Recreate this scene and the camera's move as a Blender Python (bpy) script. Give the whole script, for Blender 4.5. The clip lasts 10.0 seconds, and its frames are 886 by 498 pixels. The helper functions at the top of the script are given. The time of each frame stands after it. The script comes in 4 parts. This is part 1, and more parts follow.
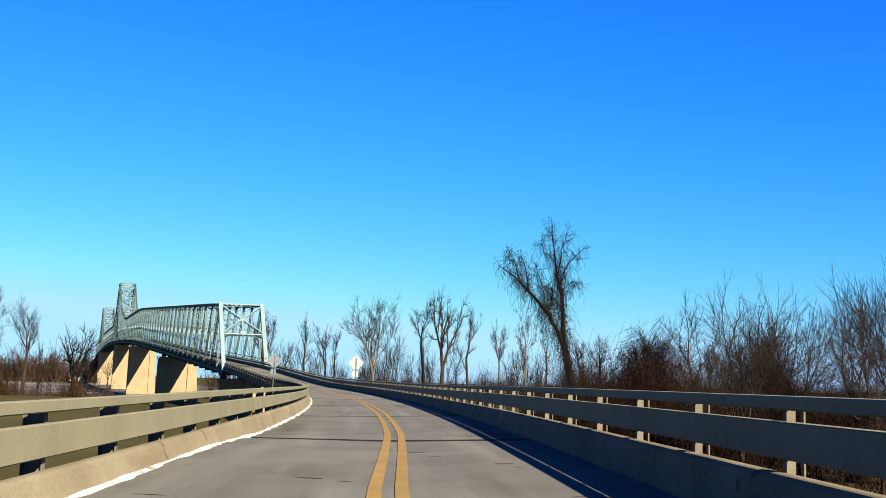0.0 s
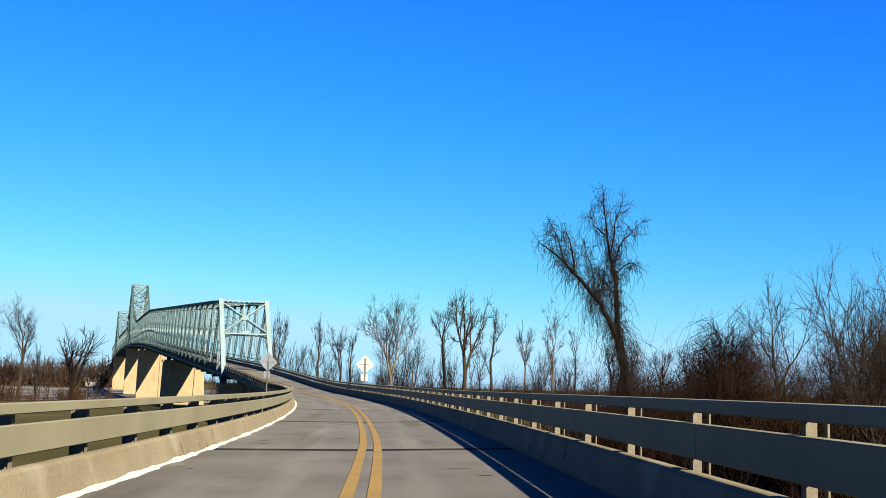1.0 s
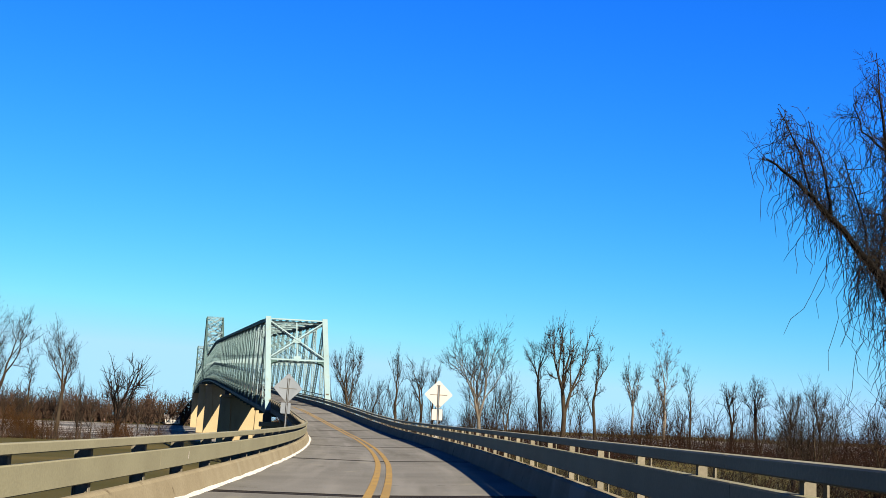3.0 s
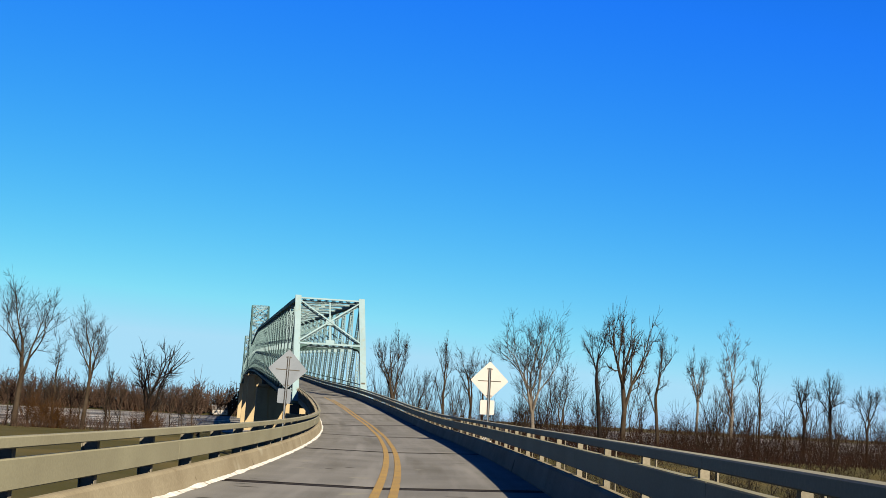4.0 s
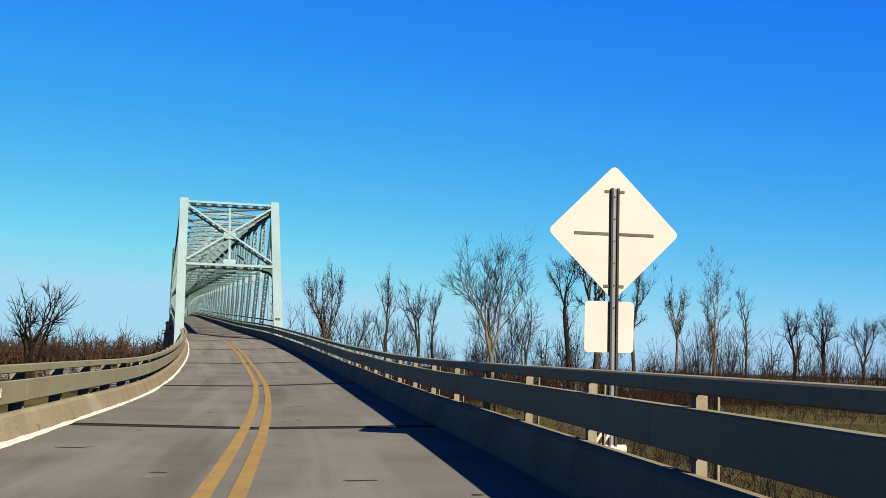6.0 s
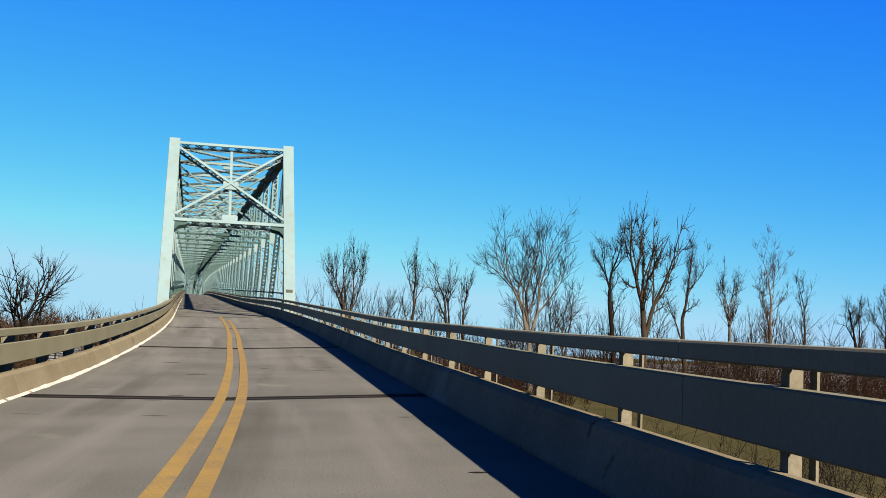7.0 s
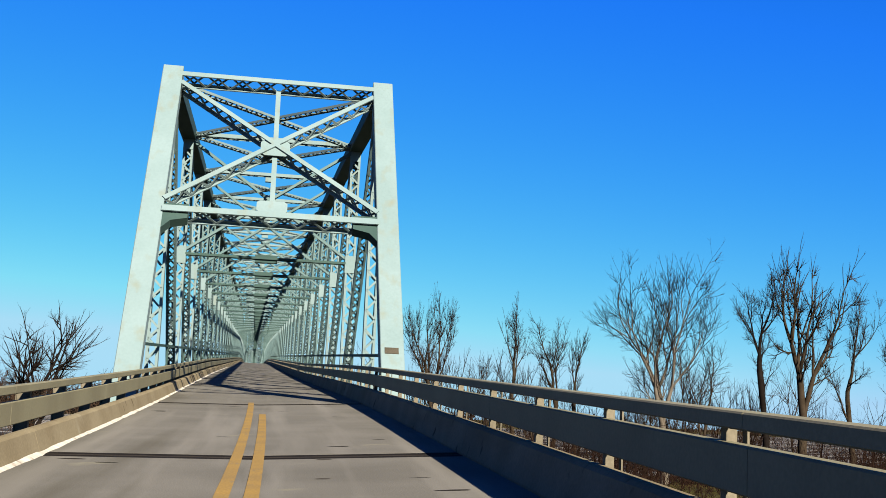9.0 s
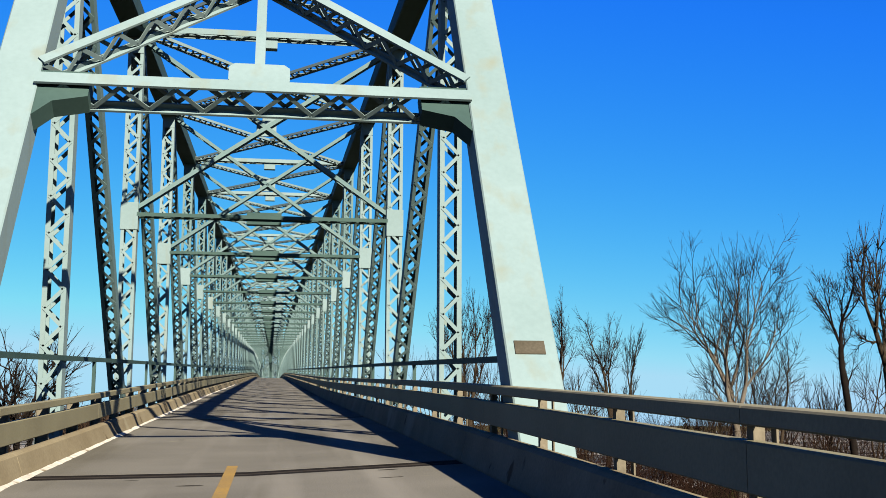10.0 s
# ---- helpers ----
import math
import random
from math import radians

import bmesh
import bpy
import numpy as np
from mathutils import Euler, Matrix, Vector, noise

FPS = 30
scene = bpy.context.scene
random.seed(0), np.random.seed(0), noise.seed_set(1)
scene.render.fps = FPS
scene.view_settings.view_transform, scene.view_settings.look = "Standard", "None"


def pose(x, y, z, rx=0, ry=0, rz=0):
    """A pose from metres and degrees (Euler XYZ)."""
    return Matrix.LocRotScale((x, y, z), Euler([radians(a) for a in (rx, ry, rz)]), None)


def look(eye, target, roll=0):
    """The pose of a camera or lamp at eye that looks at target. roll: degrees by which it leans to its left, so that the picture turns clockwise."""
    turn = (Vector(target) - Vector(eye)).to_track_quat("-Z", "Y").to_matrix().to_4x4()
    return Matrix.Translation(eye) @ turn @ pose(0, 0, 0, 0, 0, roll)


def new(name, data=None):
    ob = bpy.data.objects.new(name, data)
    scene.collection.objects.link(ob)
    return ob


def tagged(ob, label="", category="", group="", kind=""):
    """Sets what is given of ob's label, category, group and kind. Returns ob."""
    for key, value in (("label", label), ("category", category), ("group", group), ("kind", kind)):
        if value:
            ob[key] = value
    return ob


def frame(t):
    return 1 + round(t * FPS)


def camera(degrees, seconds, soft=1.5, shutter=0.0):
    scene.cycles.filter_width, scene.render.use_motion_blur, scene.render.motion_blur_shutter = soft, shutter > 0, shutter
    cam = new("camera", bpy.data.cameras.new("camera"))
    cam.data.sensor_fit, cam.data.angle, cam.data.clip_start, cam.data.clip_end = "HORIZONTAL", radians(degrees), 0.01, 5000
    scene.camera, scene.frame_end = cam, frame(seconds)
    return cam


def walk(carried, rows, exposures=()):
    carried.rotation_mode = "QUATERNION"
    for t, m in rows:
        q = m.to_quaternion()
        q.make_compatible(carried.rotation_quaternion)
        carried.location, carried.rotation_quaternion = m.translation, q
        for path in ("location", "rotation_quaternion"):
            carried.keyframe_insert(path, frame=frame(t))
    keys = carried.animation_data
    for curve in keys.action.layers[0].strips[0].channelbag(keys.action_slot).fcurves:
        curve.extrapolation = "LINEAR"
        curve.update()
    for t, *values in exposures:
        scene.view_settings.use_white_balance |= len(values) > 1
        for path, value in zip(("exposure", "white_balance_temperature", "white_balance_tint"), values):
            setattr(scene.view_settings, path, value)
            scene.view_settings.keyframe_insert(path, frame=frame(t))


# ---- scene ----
cam = camera(40.9, 10.0, soft=0.7)
PATH = [
    (0, (6.389, -0.371, 9.687), (6.99, 1.524, 9.91), 1.4),
    (0.5, (9.416, 9.03, 9.716), (10.018, 10.923, 9.944), 1.4),
    (1, (12.19, 18.70, 9.685), (12.756, 20.604, 9.915), 1.4),
    (1.5, (14.814, 29.079, 9.634), (15.343, 30.992, 9.883), 1.3),
    (2, (17.216, 38.637, 9.643), (17.725, 40.553, 9.906), 1.6),
    (2.5, (19.469, 47.504, 9.7), (19.946, 49.425, 9.981), 2.1),
    (2.7, (20.397, 50.987, 9.703), (20.85, 52.913, 9.995), 2.2),
    (3.8, (24.898, 70.396, 9.746), (25.243, 72.344, 10.036), 2.7),
    (4, (25.548, 73.761, 9.815), (25.881, 75.713, 10.095), 3.0),
    (4.5, (27.133, 82.642, 9.822), (27.442, 84.599, 10.091), 2.9),
    (5, (28.644, 91.849, 9.821), (28.958, 93.807, 10.083), 2.9),
    (5.5, (30.017, 101.613, 9.74), (30.388, 103.561, 10.002), 2.7),
    (5.8, (30.944, 107.816, 9.791), (31.358, 109.759, 10.021), 2.2),
    (6, (31.449, 111.959, 9.816), (31.894, 113.899, 10.011), 1.5),
    (6.2, (32.063, 115.996, 9.781), (32.511, 117.939, 9.944), 1.7),
    (7.3, (34.09, 137.005, 10.059), (34.481, 138.958, 10.234), 2.6),
    (7.5, (34.392, 140.448, 10.208), (34.764, 142.404, 10.397), 2.6),
    (8, (34.886, 148.91, 10.485), (35.226, 150.869, 10.702), 3.0),
    (8.5, (35.193, 158.109, 10.795), (35.513, 160.068, 11.041), 2.8),
    (9, (35.603, 168.193, 11.164), (35.906, 170.15, 11.443), 2.5),
    (9.5, (35.948, 177.039, 11.605), (36.233, 178.996, 11.907), 1.4),
    (10, (36.167, 186.753, 11.977), (36.448, 188.711, 12.267), 0.2),
]
walk(cam, [(t, look(eye, target, roll)) for t, eye, target, roll in PATH], [(0, 2.64), (2.6, 2.64), (4.0, 2.44), (6.2, 2.36), (7.4, 2.44), (10, 2.42)])

# ---- world, sun ----
SUN = Vector((0.57, -1.65, 1.0)).normalized()
world = bpy.data.worlds.new("winter_sky")
world.use_nodes = True
scene.world = world
wn = world.node_tree
sky = wn.nodes.new("ShaderNodeTexSky")
sky.sky_type = "NISHITA"
sky.sun_disc = False
sky.sun_elevation = math.asin(SUN.z)
sky.sun_rotation = math.atan2(SUN.x, SUN.y)
sky.air_density, sky.dust_density, sky.ozone_density = 1.0, 0.25, 4.0
EXPOSE = 2.5
split = wn.nodes.new("ShaderNodeSeparateColor")
join = wn.nodes.new("ShaderNodeCombineColor")
wn.links.new(sky.outputs["Color"], split.inputs["Color"])
# a deep, clear winter blue that pales towards the horizon
for channel, gain, power, cap in (("Red", 1.0, 2.25, 0.68), ("Green", 1.0, 1.22, 0.80), ("Blue", 1.88, 0.95, 0.5)):
    a = wn.nodes.new("ShaderNodeMath")
    a.operation = "MULTIPLY"
    a.inputs[1].default_value = 0.11
    b = wn.nodes.new("ShaderNodeMath")
    b.operation = "POWER"
    b.inputs[1].default_value = power
    c = wn.nodes.new("ShaderNodeMath")
    c.operation = "MULTIPLY"
    c.inputs[1].default_value = gain
    wn.links.new(split.outputs[channel], a.inputs[0])
    top = wn.nodes.new("ShaderNodeMath")
    top.operation = "MINIMUM"
    top.inputs[1].default_value = cap
    wn.links.new(a.outputs[0], top.inputs[0])
    wn.links.new(top.outputs[0], b.inputs[0])
    wn.links.new(b.outputs[0], c.inputs[0])
    wn.links.new(c.outputs[0], join.inputs[channel])
for channel, k in (("Green", 1.7), ("Blue", 2.3)):
    red = join.inputs["Red"].links[0].from_socket
    own = join.inputs[channel].links[0].from_socket
    m = wn.nodes.new("ShaderNodeMath")
    m.operation = "MULTIPLY"
    m.inputs[1].default_value = k
    wn.links.new(red, m.inputs[0])
    x = wn.nodes.new("ShaderNodeMath")
    x.operation = "MAXIMUM"
    wn.links.new(own, x.inputs[0])
    wn.links.new(m.outputs[0], x.inputs[1])
    wn.links.new(x.outputs[0], join.inputs[channel])
wn.nodes["Background"].inputs["Strength"].default_value = 2 ** -EXPOSE
wn.links.new(join.outputs["Color"], wn.nodes["Background"].inputs["Color"])
sun = new("sun", bpy.data.lights.new("sun", "SUN"))
sun.data.energy, sun.data.angle, sun.data.color = 5.0, radians(0.5), (1.0, 0.84, 0.62)
scene.view_settings.exposure = EXPOSE
sun.matrix_world = look(SUN * 400, (0, 0, 0))


# ---- materials ----
def mat(name, base, other=None, scale=4.0, rough=0.8, metal=0.0, bump=0.15, fine=60.0, spots=None, detail=6.0, island=0.0, stretch=(1, 1, 1), grainy=0.5, along=False):
    """Two-scale procedural surface: base and other mixed by broad noise, fine grain in value and relief; spots: (colour, scale, threshold)."""
    m = bpy.data.materials.new(name)
    m.use_nodes = True
    nt = m.node_tree
    bsdf = nt.nodes["Principled BSDF"]
    bsdf.inputs["Roughness"].default_value, bsdf.inputs["Metallic"].default_value = rough, metal
    bsdf.inputs["Specular IOR Level"].default_value = 0.02
    co = nt.nodes.new("ShaderNodeTexCoord").outputs["UV"] if along else nt.nodes.new("ShaderNodeNewGeometry").outputs["Position"]
    mp = nt.nodes.new("ShaderNodeMapping")
    mp.inputs["Scale"].default_value = stretch
    nt.links.new(co, mp.inputs["Vector"])
    co = mp.outputs["Vector"]

    def tex(sc, det, own=None):
        n = nt.nodes.new("ShaderNodeTexNoise")
        n.inputs["Scale"].default_value, n.inputs["Detail"].default_value = sc, det
        vec = co
        if own:
            mo = nt.nodes.new("ShaderNodeMapping")
            mo.inputs["Scale"].default_value = own
            nt.links.new(co, mo.inputs["Vector"])
            vec = mo.outputs["Vector"]
        nt.links.new(vec, n.inputs["Vector"])
        return n.outputs["Fac"]

    def ramp(fac, lo, hi):
        r = nt.nodes.new("ShaderNodeMapRange")
        r.inputs["From Min"].default_value, r.inputs["From Max"].default_value = lo, hi
        nt.links.new(fac, r.inputs["Value"])
        return r.outputs["Result"]

    def mix(fac, a, b, mode="MIX"):
        x = nt.nodes.new("ShaderNodeMix")
        x.data_type, x.blend_type = "RGBA", mode
        for sock, v in ((x.inputs[0], fac), (x.inputs[6], a), (x.inputs[7], b)):
            if isinstance(v, (int, float)):
                sock.default_value = v
            elif isinstance(v, tuple):
                sock.default_value = (*v, 1)
            else:
                nt.links.new(v, sock)
        return x.outputs[2]

    col = mix(ramp(tex(scale, detail), 0.35, 0.65), base, other or tuple(c * 0.75 for c in base))
    grain = tex(fine, 4.0)
    col = mix(grainy, col, mix(ramp(grain, 0.3, 0.7), (0.35, 0.35, 0.35), (0.65, 0.65, 0.65)), "OVERLAY")
    for colour, sc, lo, *own in (spots or ()):
        soft_edge = 0.22 if own else 0.06
        col = mix(ramp(tex(sc, 5.0, own[0] if own else None), lo, lo + soft_edge), col, colour)
    if island:
        info = nt.nodes.new("ShaderNodeObjectInfo")
        h = nt.nodes.new("ShaderNodeHueSaturation")
        r = nt.nodes.new("ShaderNodeMapRange")
        r.inputs["To Min"].default_value, r.inputs["To Max"].default_value = 1 - island, 1 + island
        nt.links.new(info.outputs["Random"], r.inputs["Value"])
        nt.links.new(r.outputs["Result"], h.inputs["Value"])
        nt.links.new(col, h.inputs["Color"])
        col = h.outputs["Color"]
    nt.links.new(col, bsdf.inputs["Base Color"])
    if bump:
        b = nt.nodes.new("ShaderNodeBump")
        b.inputs["Strength"].default_value, b.inputs["Distance"].default_value = bump, 0.02
        nt.links.new(grain, b.inputs["Height"])
        nt.links.new(b.outputs["Normal"], bsdf.inputs["Normal"])
    return m


M_ROAD = mat("worn_concrete_road", (0.06784, 0.06901, 0.06608), (0.05263, 0.05351, 0.05088), 0.45, 0.85, bump=0.25, fine=45, spots=[((0.08187, 0.08304, 0.08012), 1.4, 0.50, (1, 0.05, 1)), ((0.03249, 0.03204, 0.02622), 0.9, 0.56, (1, 0.06, 1)), ((0.02208, 0.02165, 0.01822), 1.6, 0.73), ((0.08018, 0.08123, 0.06936), 0.8, 0.66)], island=0.06, along=True)
M_FILL = mat("joint_filler", (0.00741, 0.00684, 0.00684), rough=0.9, fine=80)
# road patching; its dark tone also stands for shade on the sign posts
M_TAR_SHADE = mat("old_patching", (0.02107, 0.01915, 0.01676), (0.01484, 0.01341, 0.01245), 3.0, 0.9, fine=50)
M_YELLOW = mat("worn_yellow_paint", (0.1273, 0.08694, 0.02981), (0.1024, 0.07328, 0.03229), 1.2, 0.8, bump=0.1, fine=30, spots=[((0.0621, 0.06086, 0.05465), 7.0, 0.60, (1, 0.25, 1)), ((0.0621, 0.06086, 0.05465), 0.5, 0.62, (1, 0.3, 1))], along=True)
M_CURB = mat("stained_concrete", (0.101, 0.09111, 0.06495), (0.08119, 0.07127, 0.04962), 0.8, 0.9, bump=0.2, fine=22, spots=[((0.04059, 0.03248, 0.02165), 2.2, 0.66), ((0.06676, 0.05593, 0.03789), 0.7, 0.58, (0.3, 0.3, 2)), ((0.1127, 0.1065, 0.08119), 0.5, 0.62)], grainy=0.35)
M_SNOW = mat("dirty_snow", (0.2609, 0.2609, 0.253), (0.1976, 0.1936, 0.1818), 5.0, 0.8, bump=0.5, fine=20, spots=[((0.09249, 0.08181, 0.06047), 2.5, 0.63)])
M_RAIL = mat("rail_paint", (0.097, 0.096, 0.068), (0.082, 0.08, 0.057), 0.7, 0.6, bump=0.08, fine=30, spots=[((0.03648, 0.02736, 0.0152), 1.5, 0.74)], grainy=0.25)
M_POST = mat("post_paint", (0.076, 0.07068, 0.057), (0.05928, 0.05548, 0.04484), 2.0, 0.6, bump=0.08, fine=30)
M_STEEL = mat("pale_green_bridge_paint", (0.084, 0.1229, 0.1407), (0.07245, 0.1092, 0.1239), 0.5, 0.6, bump=0.04, fine=12, spots=[((0.0777, 0.0966, 0.0903), 2.2, 0.55, (1, 1, 0.12)), ((0.05027, 0.0407, 0.02793), 0.8, 0.735)], grainy=0.12)
# the pale bridge paint, darkened in base colour to stand for shade
M_STEEL_SHADED = mat("green_bridge_paint", (0.0215, 0.04, 0.04), (0.017, 0.033, 0.034), 0.7, 0.6, bump=0.04, fine=12, grainy=0.15)
# same paint at a mid tone: shade put into the colour, plus rust spots
M_STEEL_DIM = mat("weathered_green_bridge_paint", (0.056, 0.09, 0.1), (0.044, 0.076, 0.086), 0.6, 0.6, bump=0.04, fine=12, spots=[((0.0285, 0.02417, 0.01634), 0.9, 0.73)], grainy=0.15)
M_PIER = mat("beige_pier_concrete", (0.1414, 0.1155, 0.0722), (0.117, 0.09576, 0.05852), 0.15, 0.9, bump=0.3, fine=3, spots=[((0.06308, 0.0494, 0.03116), 0.35, 0.64, (1, 1, 0.25))], grainy=0.2)
M_SIGN = mat("bare_aluminium_sign_back", (0.17, 0.166, 0.166), (0.158, 0.154, 0.155), 1.5, 0.85, bump=0.02, fine=40, grainy=0.1)
M_DULL = mat("dull_weathered_sign_back", (0.068, 0.08, 0.097), (0.056, 0.066, 0.081), 1.5, 0.8, bump=0.03, fine=40, grainy=0.2)
M_GALV = mat("galvanised_steel", (0.03876, 0.03724, 0.03344), (0.02736, 0.02584, 0.02356), 3.0, 0.6, metal=0.2, bump=0.05, fine=50)
M_BARK = mat("grey_brown_bark", (0.01938, 0.0155, 0.01163), (0.01224, 0.009652, 0.007068), 0.8, 0.95, bump=0.5, fine=9)
M_DEADBARK = mat("dark_dead_bark", (0.0062, 0.0052, 0.0049), (0.0034, 0.0029, 0.0028), 0.9, 0.95, bump=0.5, fine=9)
M_PALEBARK = mat("pale_sycamore_bark", (0.05852, 0.05396, 0.04788), (0.038, 0.03268, 0.0266), 0.7, 0.95, bump=0.4, fine=9)
M_TWIG = mat("twigs", (0.0140, 0.0105, 0.0085), (0.0085, 0.0070, 0.0060), 0.5, 0.95, bump=0.0, fine=6)
M_RUSTTWIG = mat("reddish_twigs", (0.02584, 0.01368, 0.00912), (0.01672, 0.01064, 0.0076), 0.5, 0.95, bump=0.0, fine=6)
M_VINE = mat("dry_vines", (0.0078, 0.0068, 0.0064), (0.0052, 0.0046, 0.0044), 0.8, 0.95, bump=0.0, fine=6)
M_BRUSH = mat("brown_brush", (0.0118, 0.0064, 0.0048), (0.007, 0.0043, 0.0036), 0.25, 0.95, bump=0.0, fine=4)
M_RUSSET = mat("russet_leaves", (0.0262, 0.0135, 0.0055), (0.0172, 0.0092, 0.0042), 0.5, 0.95, bump=0.0, fine=4)
M_GRASS = mat("winter_grass", (0.0212, 0.0204, 0.0068), (0.0285, 0.0252, 0.0104), 0.08, 0.95, bump=0.6, fine=7, spots=[((0.03596, 0.03004, 0.01133), 0.03, 0.56)])
M_DRYGRASS = mat("dry_grass", (0.05362, 0.04134, 0.02067), (0.03488, 0.02842, 0.01486), 0.4, 0.95, bump=0.0, fine=6)
M_FAR = mat("far_woods", (0.0304, 0.01976, 0.01444), (0.02204, 0.0152, 0.01216), 0.05, 0.95, bump=0.0, fine=0.5)
M_WATER = mat("river_water", (0.02508, 0.02565, 0.02337), (0.01482, 0.01539, 0.01539), 0.02, 0.7, bump=0.3, fine=0.8, spots=[((0.125, 0.123, 0.118), 0.05, 0.50)], stretch=(0.25, 1, 1))
M_NAME = mat("weathered_bronze_plate", (0.03268, 0.0304, 0.02508), (0.02356, 0.02204, 0.01748), 4.0, 0.6, fine=30)
M_HOUSE = mat("white_siding", (0.1763, 0.1718, 0.1642), (0.1566, 0.152, 0.1444), 0.6, 0.8, fine=6)
M_ROOF = mat("grey_roof", (0.05092, 0.04712, 0.04712), (0.03496, 0.03344, 0.03344), 0.5, 0.9, fine=5)


# ---- builders ----
def mesh(name, bm, material, smooth=False):
    me = bpy.data.meshes.new(name)
    bmesh.ops.recalc_face_normals(bm, faces=bm.faces[:])
    bm.to_mesh(me)
    bm.free()
    if smooth:
        me.polygons.foreach_set("use_smooth", [True] * len(me.polygons))
    me.materials.append(material)
    return me


def part(name, bm, material, parent=None, label="", smooth=False):
    ob = new(name, bm if isinstance(bm, bpy.types.Mesh) else mesh(name, bm, material, smooth))
    if parent:
        ob.parent = parent
    if label:
        ob["label"] = label
    return ob


def box(bm, lo, hi, m=None, bevel=0.0):
    vs = [Vector((x, y, z)) for x in (lo[0], hi[0]) for y in (lo[1], hi[1]) for z in (lo[2], hi[2])]
    vs = [bm.verts.new(m @ v if m else v) for v in vs]
    fs = [bm.faces.new([vs[k] for k in f]) for f in ((0, 1, 3, 2), (4, 6, 7, 5), (0, 4, 5, 1), (2, 3, 7, 6), (0, 2, 6, 4), (1, 5, 7, 3))]
    if bevel:
        bmesh.ops.bevel(bm, geom=list({e for f in fs for e in f.edges}), offset=bevel, segments=1, affect="EDGES")


def bar(bm, p, q, w, d, side=Vector((1, 0, 0))):
    """A square-cut bar from p to q, w wide along side, d deep."""
    p, q = Vector(p), Vector(q)
    a = (q - p).normalized()
    s = (side - a * side.dot(a)).normalized()
    n = a.cross(s)
    m = Matrix((s, n, a)).transposed().to_4x4()
    m.translation = p
    box(bm, (-w / 2, -d / 2, 0), (w / 2, d / 2, (q - p).length), m)


def frame_of(p, q, side):
    p, q = Vector(p), Vector(q)
    a = (q - p).normalized()
    s = (Vector(side) - a * Vector(side).dot(a)).normalized()
    m = Matrix((s, a.cross(s), a)).transposed().to_4x4()
    m.translation = p
    return m, (q - p).length


# ---- the road's line: x and z of its middle along y ----
def road_x(y):
    if y < -30:
        return road_x(-30) + 0.266 * (y + 30)
    v = max((206.0 - y) / 100.0, 0.0)
    return 35.87 - (2.866 * v ** 2 + 4.185 * v ** 3 - 1.0814 * v ** 4)


KNOTS = [(-400, 8.44), (-100, 8.44), (20, 8.44), (60, 8.37), (95, 8.45), (118, 8.58), (140, 8.81), (150, 9.03), (160, 9.36), (180, 10.20), (200, 11.10), (220, 11.97), (240, 12.82)]


def road_z(y):
    if y >= 220:
        z = 11.97 + 0.0425 * (min(y, 400) - 220)
        if y > 400:
            u = min(y, 1120) - 400
            z += 0.0425 * u - 0.0425 / 720 * u * u
        return z - (0.0425 * (y - 1120) if y > 1120 else 0)
    for k in range(1, len(KNOTS) - 2):
        (ya, za), (yb, zb) = KNOTS[k], KNOTS[k + 1]
        if ya <= y <= yb:
            ma = (zb - KNOTS[k - 1][1]) / (yb - KNOTS[k - 1][0])
            mb = (KNOTS[k + 2][1] - za) / (KNOTS[k + 2][0] - ya)
            h, t = yb - ya, (y - ya) / (yb - ya)
            return (2 * t ** 3 - 3 * t * t + 1) * za + (t ** 3 - 2 * t * t + t) * h * ma + (3 * t * t - 2 * t ** 3) * zb + (t ** 3 - t * t) * h * mb
    return KNOTS[0][1]


def bank_of(y):
    """Cross slope: the road leans into its left-hand bend and levels out on the bridge."""
    lean = 0.031 * min(max((250 - y) / 45, 0), 1)
    return lean + 0.024 * min(max((y - 134) / 14, 0), 1) * min(max((250 - y) / 40, 0), 1)


def at_road(y, off, up):
    s = (road_x(y + 0.5) - road_x(y - 0.5))
    n = math.hypot(1, s)
    lift = (0.05 + 0.15 * min(max((27 - y) / 8, 0), 1) + 0.06 * min(max((y - 45) / 45, 0), 1)) * min(max(-off / 3.0, 0), 1) * (1 - min(max(up / 0.4, 0), 1))
    return Vector((road_x(y) + off / n, y - off * s / n, road_z(y) + off * bank_of(y) + up + lift))


def sweep(bm, y0, y1, step, profile, closed=True):
    """Sweep an (offset, height) outline along the road from y0 to y1."""
    n = max(1, round((y1 - y0) / step))
    rings = [[bm.verts.new(at_road(y0 + (y1 - y0) * k / n, o, u)) for o, u in profile] for k in range(n + 1)]
    m = len(profile)
    for a, b in zip(rings, rings[1:]):
        for k in range(m if closed else m - 1):
            bm.faces.new((a[k], a[(k + 1) % m], b[(k + 1) % m], b[k]))
    if closed:
        bm.faces.new(rings[0][::-1])
        bm.faces.new(rings[-1])


HALF, KERB, RAIL_IN = 3.0, 0.46, 3.17
END = 1250.0

# ---- ground, river, far banks ----
GROUND, RIVER = 4.0, 2.4


def ground_z(x, y):
    n = noise.noise(Vector((x * 0.02, y * 0.02, 0))) * 0.5 + noise.noise(Vector((x * 0.11, y * 0.11, 3))) * 0.12
    bank = 343 + 8 * noise.noise(Vector((x * 0.012, 5, 0)))
    k = min(max((y - bank) / 14.0, 0), 1)
    far = 960 if x < 120 else 960 + min((x - 120) * 2.2, 900)
    k2 = min(max((y - far) / 20.0, 0), 1)
    return (GROUND + n) * (1 - k) + 0.6 * k + (GROUND + 0.2 + n - 0.6) * k2


